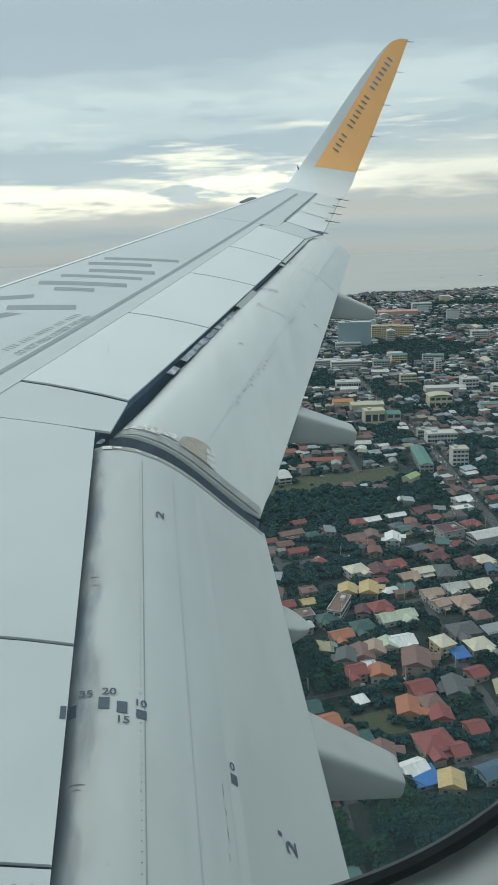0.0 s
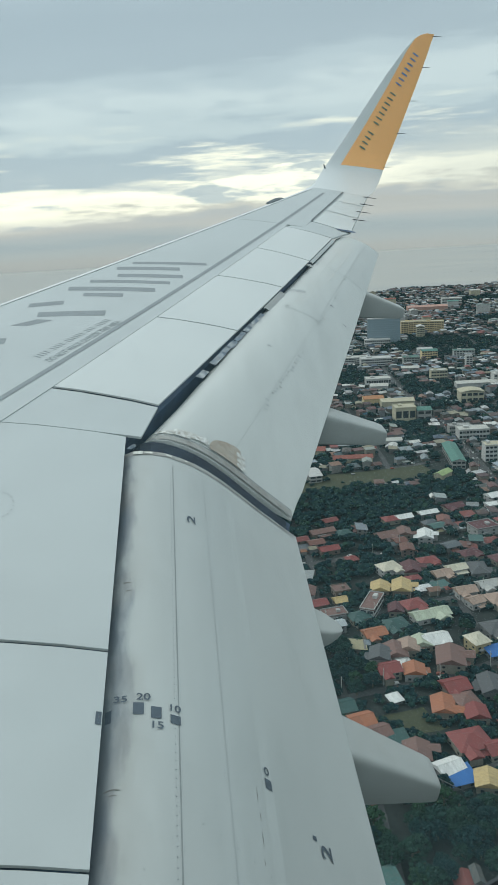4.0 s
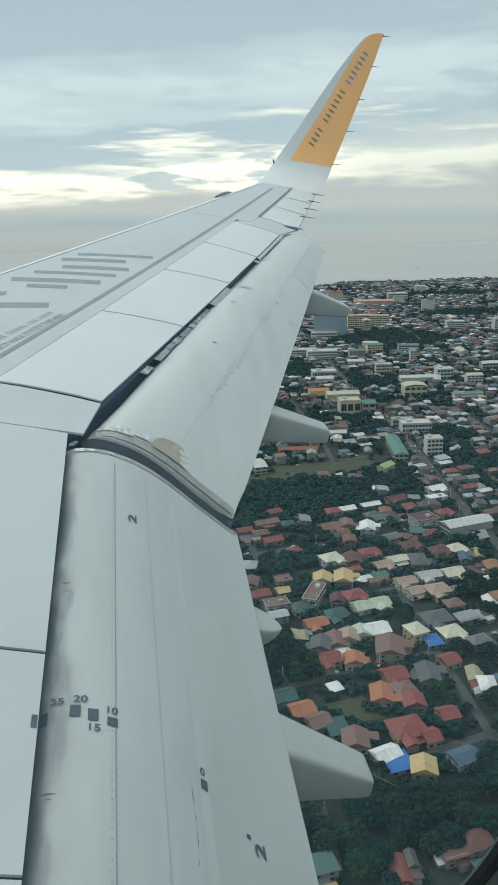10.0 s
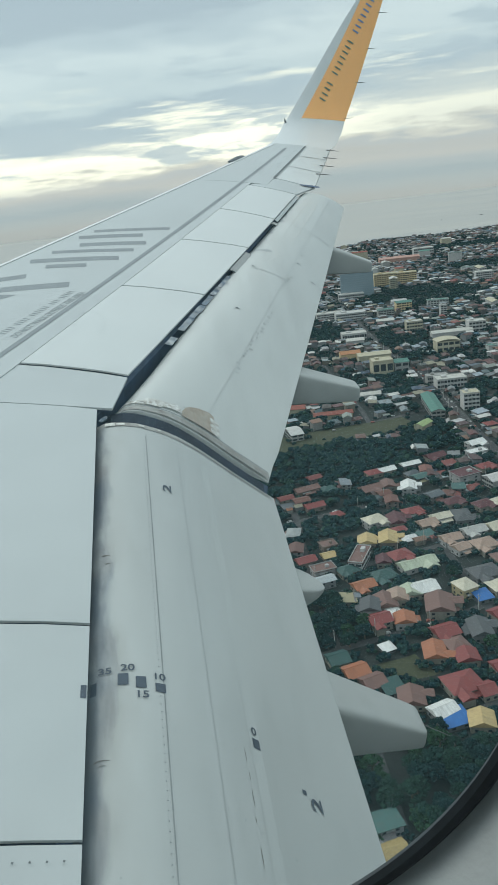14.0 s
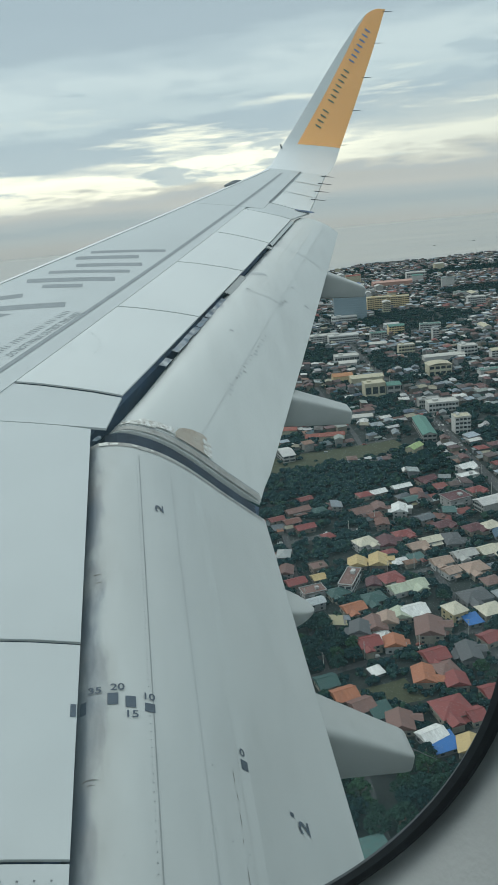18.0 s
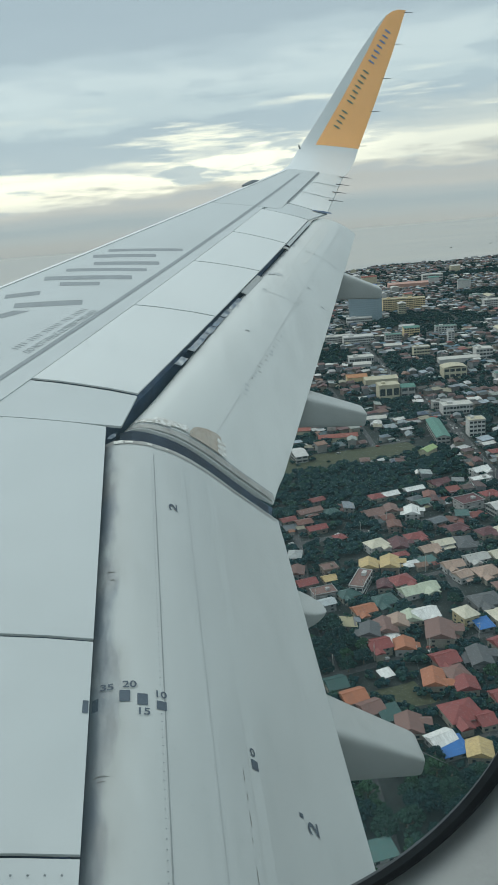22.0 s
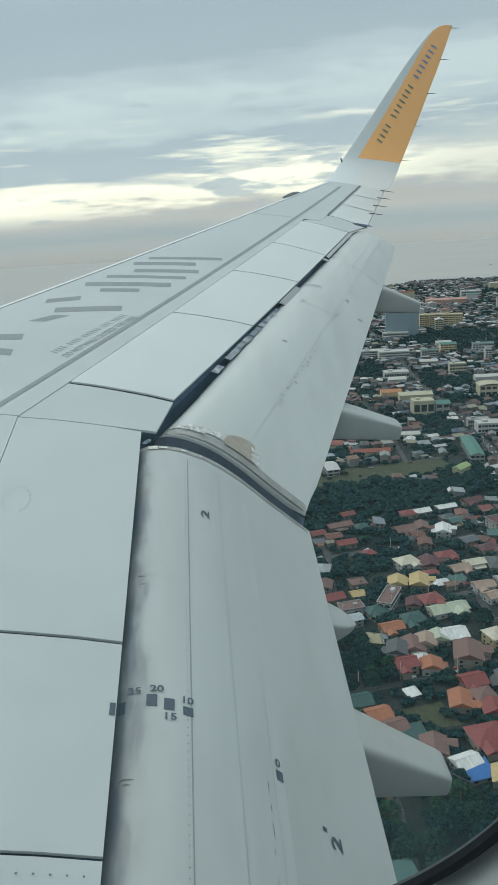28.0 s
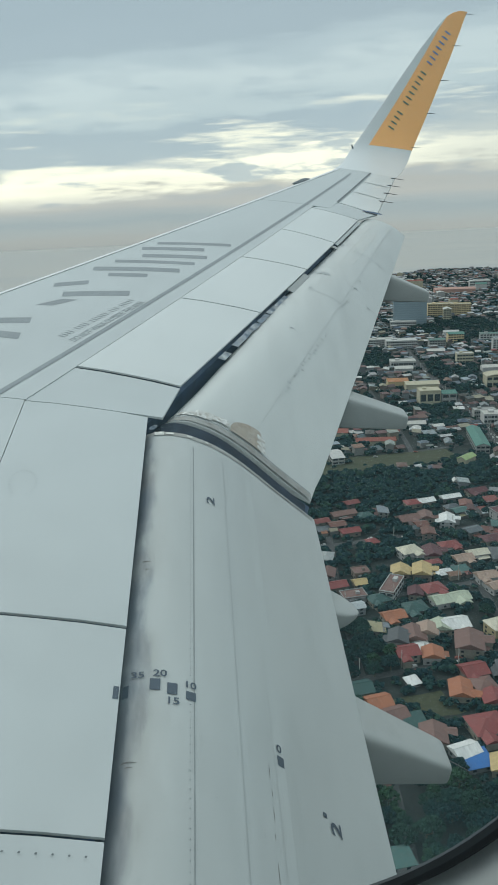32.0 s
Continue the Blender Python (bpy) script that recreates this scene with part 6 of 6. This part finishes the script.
for i in range(6):
    tree = tagged(new("tree"), ("broad mango-like tree with dense dark crown", "tall spreading tree with uneven dark green crown", "rounded leafy street tree")[i % 3], "tree", "city trees")
    tree.matrix_world = pose(0, 0, -60)
    R, H = rng.uniform(3.8, 5.6), rng.uniform(7, 10.5)
    verts, faces = [], []

    def limb(a, b, r0, r1):
        a, b = Vector(a), Vector(b)
        d = (b - a).normalized()
        x = d.orthogonal().normalized()
        y = d.cross(x)
        k = len(verts)
        for p, r in ((a, r0), ((a + b) / 2, (r0 + r1) / 2), (b, r1)):
            verts.extend([tuple(p + (x * math.cos(t) + y * math.sin(t)) * r) for t in (0, 1.257, 2.513, 3.77, 5.027)])
        faces.extend([(k + 5 * j + m, k + 5 * j + (m + 1) % 5, k + 5 * j + 5 + (m + 1) % 5, k + 5 * j + 5 + m) for j in range(2) for m in range(5)])

    limb((0, 0, -0.2), (0.2, 0.1, H * 0.45), 0.38, 0.24)
    for k in range(5):
        a = k * 1.257 + rng.uniform(-0.3, 0.3)
        limb((0.2, 0.1, H * 0.42), (R * 0.6 * math.cos(a), R * 0.6 * math.sin(a), H * rng.uniform(0.6, 0.8)), 0.2, 0.07)
    part("trunk", finish("trunk", verts, faces, M_BARK), tree)
    cv, cf = [], []
    for k in range(70):
        a, u = rng.uniform(0, 6.283), rng.random() ** 0.5
        top_z = H * (0.98 - 0.42 * u * u)
        clump(cv, cf, (R * u * math.cos(a) * rng.uniform(0.85, 1.15), R * u * math.sin(a) * rng.uniform(0.85, 1.15), top_z * rng.uniform(0.72, 1.0)), rng.uniform(0.55, 1.15), rng)
    for k in range(420):
        a, u = rng.uniform(0, 6.283), rng.random() ** 0.5 * 1.08
        c = Vector((R * u * math.cos(a), R * u * math.sin(a), H * (1.02 - 0.42 * u * u) * rng.uniform(0.8, 1.03)))
        x = Vector((rng.uniform(-1, 1), rng.uniform(-1, 1), rng.uniform(-0.4, 0.4))).normalized() * rng.uniform(0.2, 0.42)
        y = x.cross(Vector((rng.uniform(-1, 1), rng.uniform(-1, 1), 1))).normalized() * 0.2
        j = len(cv)
        cv.extend([tuple(c - x), tuple(c + y), tuple(c + x), tuple(c - y)])
        cf.append((j, j + 1, j + 2, j + 3))
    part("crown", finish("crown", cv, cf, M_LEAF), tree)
    TREES.append(tree)

# ---- lay out the city, plot by plot ----
rng = random.Random(21)
near_houses = near_trees = 0
wall_v, wall_f, wall_m, leaf_v, leaf_f = [], [], [], [], []


def far_tree(x, y, size, lumps=None):
    h = size * rng.uniform(1.0, 1.45)
    for k in range(lumps or (12 if x < 900 else 7 if x < 1300 else 4)):
        a, u = rng.uniform(0, 6.283), rng.random() ** 0.6
        clump(leaf_v, leaf_f, (x + size * u * math.cos(a), y + size * u * math.sin(a), h * (0.8 - 0.3 * u * u) * rng.uniform(0.8, 1.1)), size * rng.uniform(0.3, 0.6), rng)


def far_house(x, y, w, d, h, style, turn):
    c, s = math.cos(turn), math.sin(turn)
    for k, (v, f) in enumerate((house_body(w, d, h), house_roof(style, w, d, h + 0.02, rng.uniform(1.2, 2.4)))):
        i = len(wall_v)
        wall_v.extend([(x + c * a - s * b, y + s * a + c * b, z) for a, b, z in v])
        wall_f.extend([tuple(i + j for j in q) for q in f])
        wall_m.extend([k] * len(f))


def occupied(x, y, more=0.0):
    for bx, by, br, hw, hd, a in BUILT:
        if abs(x - bx) > br + 9 or abs(y - by) > br + 9:
            continue
        u, v = (x - bx) * math.cos(a) + (y - by) * math.sin(a), (y - by) * math.cos(a) - (x - bx) * math.sin(a)
        if abs(u) < hw + more and abs(v) < hd + more:
            return True
    return False


NEAR = 640
STEP_P, STEP_Q = 12.4, 12.2
for ip in range(int(215 / STEP_P), int(2560 / STEP_P)):
    for iq in range(int(-1090 / STEP_Q), int(620 / STEP_Q)):
        x, y = street(ip * STEP_P, iq * STEP_Q)
        x, y = x + rng.uniform(-1.6, 1.6), y + rng.uniform(-1.6, 1.6)
        dist, way = math.hypot(x, y), math.degrees(math.atan2(y, x))
        seen = -32.5 < way < -3.0
        if x < 228 or x > coast(y) - 14 or (not seen and (dist > 1250 or not -62 < way < 52)) or near_line(x, y, RIVER, 45):
            continue
        if any(inside(x, y, f[1]) for f in FIELDS):
            if rng.random() < (0.5 if x < 300 else 0.08):
                far_tree(x + rng.uniform(-4, 4), y + rng.uniform(-4, 4), rng.uniform(1.5, 3.4))
            continue
        if not road_free(x, y, 4.0):
            if rng.random() < 0.3 and road_free(x, y, 3.2):
                far_tree(x, y, rng.uniform(1.8, 2.8), None if seen else 3)
            continue
        woody = wood(x, y)
        if not woody and occupied(x, y, 4.6):
            if not occupied(x, y, 0.6) and rng.random() < 0.75:
                far_tree(x, y, rng.uniform(2.0, 3.6))
            continue
        if woody and occupied(x, y, 1.5):
            continue
        if not woody and any(inside(x + k, y + m, f[1]) for f in FIELDS for k, m in ((-9, 0), (9, 0), (0, 8), (0, -8))):
            far_tree(x, y, rng.uniform(2.0, 3.5))
            continue
        green = (0.60 if dist < 640 else 0.45) + 0.42 * noise.noise((x / 110, y / 110, 0.5)) + 0.1 * noise.noise((x / 30, y / 30, 4))
        if woody or rng.random() < green:
            for _ in range((3 if woody else rng.choice((2, 2, 3))) if seen else 1):
                tx, ty = x + rng.uniform(-6.5, 6.5), y + rng.uniform(-6.5, 6.5)
                if occupied(tx, ty, -1.0):
                    continue
                if seen and dist < NEAR and near_trees < 299:
                    near_trees += 1
                    copy_thing(TREES[rng.randrange(6)], pose(tx, ty, 0, 0, 0, rng.uniform(0, 360)) @ Matrix.Scale(rng.uniform(0.7, 1.3), 4))
                else:
                    far_tree(tx, ty, rng.uniform(2.8, 5.4), None if seen else 3)
            continue
        turn = -78 + 66 * rng.randrange(2) + rng.uniform(-7, 7)
        if seen and dist < NEAR and near_houses < 220:
            near_houses += 1
            base, w, d = KINDS[rng.randrange(len(KINDS))]
            copy_thing(base, pose(x, y, 0, 0, 0, turn))
        else:
            w, d = rng.uniform(8, 13.5), rng.uniform(6.5, 10.0)
            far_house(x, y, w, d, rng.choice((2.8, 3.2, 4.8, 5.4, 6.5, 8.0)), rng.choice(("gable", "hip", "gable", "shed", "flat")), radians(turn))
        for side in (-1, 1):
            if seen and rng.random() < 0.7:
                far_tree(x + rng.uniform(-7, 7), y + rng.uniform(6, 7.5) * side, rng.uniform(1.8, 3.6), 6 if x < 900 else 4)
        if seen and not any(inside(x, y + k, f[1]) for f in FIELDS for k in (-8, 8)):
            for _ in range(rng.choice((0, 1, 1, 2))):  # sheds, annexes and lean-tos against the house
                sx, sy = x + rng.uniform(-6, 6), y + rng.uniform(4.5, 7.0) * rng.choice((-1, 1))
                if road_free(sx, sy, 3.4) and not occupied(sx, sy, -0.5):
                    far_house(sx, sy, rng.uniform(3.5, 8.5), rng.uniform(3, 5.5), rng.uniform(2.3, 4.0), rng.choice(("shed", "gable", "flat")), radians(turn))

# garden trees round the near houses and halls
for bx, by, br, hw, hd, a in BUILT[:]:
    if bx > 1100 or by > 100:
        continue
    for k in range(8 if br < 12 else 12):
        t = rng.uniform(0, 6.283)
        u, v = (hw + rng.uniform(-0.5, 2.0)) * math.cos(t) * 1.2, (hd + rng.uniform(-0.5, 2.0)) * math.sin(t) * 1.2
        x, y = bx + u * math.cos(a) - v * math.sin(a), by + u * math.sin(a) + v * math.cos(a)
        if not occupied(x, y, -1.2) and road_free(x, y, 3.4):
            far_tree(x, y, rng.uniform(2.0, 4.2), 10)

# rows of white stones on the cemetery lawn
stone_v, stone_f = [], []
for ix, iy in itertools.product(range(34), range(30)):
    x, y = 400 + 9 * ix, -1080 + 9 * iy
    if (ix % 12 > 9) or (iy % 10 > 7) or not inside(x, y, FIELDS[2][1]):
        continue
    i = len(stone_v)
    stone_v += [(x + a, y + b, z) for z in (0.15, 0.9) for a, b in ((-0.5, -1), (0.5, -1), (0.5, 1), (-0.5, 1))]
    stone_f += [tuple(i + j for j in q) for q in ((4, 5, 6, 7), (0, 1, 5, 4), (1, 2, 6, 5), (2, 3, 7, 6), (3, 0, 4, 7))]
tagged(new("grave_stones", finish("grave_stones", stone_v, stone_f, P_WHITE)), "rows of small white grave stones on the lawn", "grave stones", kind="stuff")

# cars along the main road
def car(x, y, turn, mat, label):
    c = tagged(new("car"), label, "car", "cars on the main road")
    c.matrix_world = pose(x, y, 0.09, 0, 0, turn)
    sec = [(-2.1, 0.35), (2.1, 0.35), (2.15, 0.8), (1.1, 0.95), (0.55, 1.42), (-1.2, 1.45), (-2.0, 1.0)]
    part("body", loft("body", [[(a, w, z) for a, z in sec] for w in (-0.82, 0.82)], mat, smooth=False), c)
    part("windscreen", loft("windscreen", [[(a, w, z) for a, z in ((1.08, 0.99), (0.57, 1.44), (0.60, 1.46), (1.12, 1.0))] for w in (-0.7, 0.7)], M_WINDOW, smooth=False), c)
    for a, w in itertools.product((-1.3, 1.35), (-0.84, 0.84)):
        part("wheel", loft("wheel", [[(a + 0.32 * math.cos(t), w + o, 0.32 + 0.32 * math.sin(t)) for t in spread(0, 5.5, 8)] for o in (-0.1, 0.1)], M_RUBBER, smooth=False), c)


for i in range(34):
    j = 4 + i + rng.randrange(2)
    (xa, ya), (xb, yb) = MAIN_PTS[j], MAIN_PTS[j + 1]
    t, side = math.atan2(yb - ya, xb - xa), rng.choice((-1, 1))
    mat, word = rng.choice(((P_WHITE, "small white car on the road"), (P_GREY, "small grey car on the road"), (P_RED, "small red car on the road"), (P_DARK, "small dark car on the road")))
    car(xa - math.sin(t) * 2.0 * side, ya + math.cos(t) * 2.0 * side, math.degrees(t) + (180 if side > 0 else 0), mat, word)


# cars parked along the cross streets
for i in range(44):
    p, q = rng.choice((390, 472, 555, 555, 842, 742)), rng.uniform(-270, -70)
    (xa, ya), (xb, yb) = street(p, q), street(p, q + 1)
    t, side = math.atan2(yb - ya, xb - xa), rng.choice((-1, 1))
    mat, word = rng.choice(((P_WHITE, "white car parked by the street"), (P_WHITE, "white car parked by the street"), (P_GREY, "grey car parked by the street"), (P_RED, "red car parked by the street"), (P_DARK, "dark car parked by the street")))
    car(xa - math.sin(t) * 1.9 * side, ya + math.cos(t) * 1.9 * side, math.degrees(t), mat, word)


# concrete poles along the streets
def utility_pole(x, y, turn):
    u = tagged(new("utility_pole"), "grey concrete utility pole with cross arm beside the street", "pole", "street poles")
    u.matrix_world = pose(x, y, 0, 0, 0, turn)
    part("pole", loft("pole", [[(r * math.cos(a), r * math.sin(a), z) for a in spread(0, 5.236, 6)] for r, z in ((0.2, 0), (0.16, 6), (0.11, 11))], P_TIN), u)
    part("cross_arm", box_mesh("cross_arm", -1.3, 1.3, -0.07, 0.07, 10.0, 10.18, P_GREY), u)
    part("transformer", loft("transformer", [[(0.45 + 0.25 * math.cos(a), 0.25 * math.sin(a), z) for a in spread(0, 5.236, 6)] for z in (7.9, 8.9)], P_GREY), u)


for p, q0, q1 in ((555, -268, -110), (390, -170, -70), (472, -200, -90)):
    for q in range(q0, q1, 27):
        (xa, ya), (xb, yb) = street(p, q), street(p, q + 1)
        t = math.atan2(yb - ya, xb - xa)
        utility_pole(xa - math.sin(t) * 4.2, ya + math.cos(t) * 4.2, math.degrees(t) + 90)
for p in range(600, 1100, 32):
    (xa, ya), (xb, yb) = street(p, MAIN_Q), street(p + 1, MAIN_Q)
    t = math.atan2(yb - ya, xb - xa)
    utility_pole(xa - math.sin(t) * 5.6, ya + math.cos(t) * 5.6, math.degrees(t) + 90)


# ships lying off the shore
def ship(x, y, turn, size):
    b = tagged(new("ship"), "small dark cargo ship lying off the shore", "ship", "ships off the shore")
    b.matrix_world = pose(x, y, 0.35, 0, 0, turn) @ Matrix.Scale(size, 4)
    part("hull", loft("hull", [[(a, w * k, z) for a, w, z in ((-20, 3.4, 3.4), (16, 3.6, 3.6), (22, 0.2, 5.0), (18, 0.2, 0), (-19, 2.6, 0))] for k in (-1, 1)], P_DARK, smooth=False), b)
    part("deckhouse", box_mesh("deckhouse", -17, -9, -2.6, 2.6, 3.4, 9.5, P_WHITE), b)
    part("mast", box_mesh("mast", 3, 3.6, -0.3, 0.3, 3.5, 11, P_GREY), b)


for x, y, turn, size in ((2960, -1130, 20, 0.3), (2990, -1300, 70, 0.3)):
    ship(x, y, turn, size)

me = finish("far_houses", wall_v, wall_f, [M_WALL_FAR, M_ROOF_FAR])
me.polygons.foreach_set("material_index", wall_m)
tagged(new("far_houses", me), "dense low houses with red, grey and white roofs", "houses", kind="stuff")
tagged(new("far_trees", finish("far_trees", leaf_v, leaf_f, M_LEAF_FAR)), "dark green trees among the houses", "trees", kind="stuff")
for base, *_ in KINDS:
    for o in (*base.children_recursive, base):
        bpy.data.objects.remove(o)
for base in TREES:
    for o in (*base.children_recursive, base):
        bpy.data.objects.remove(o)
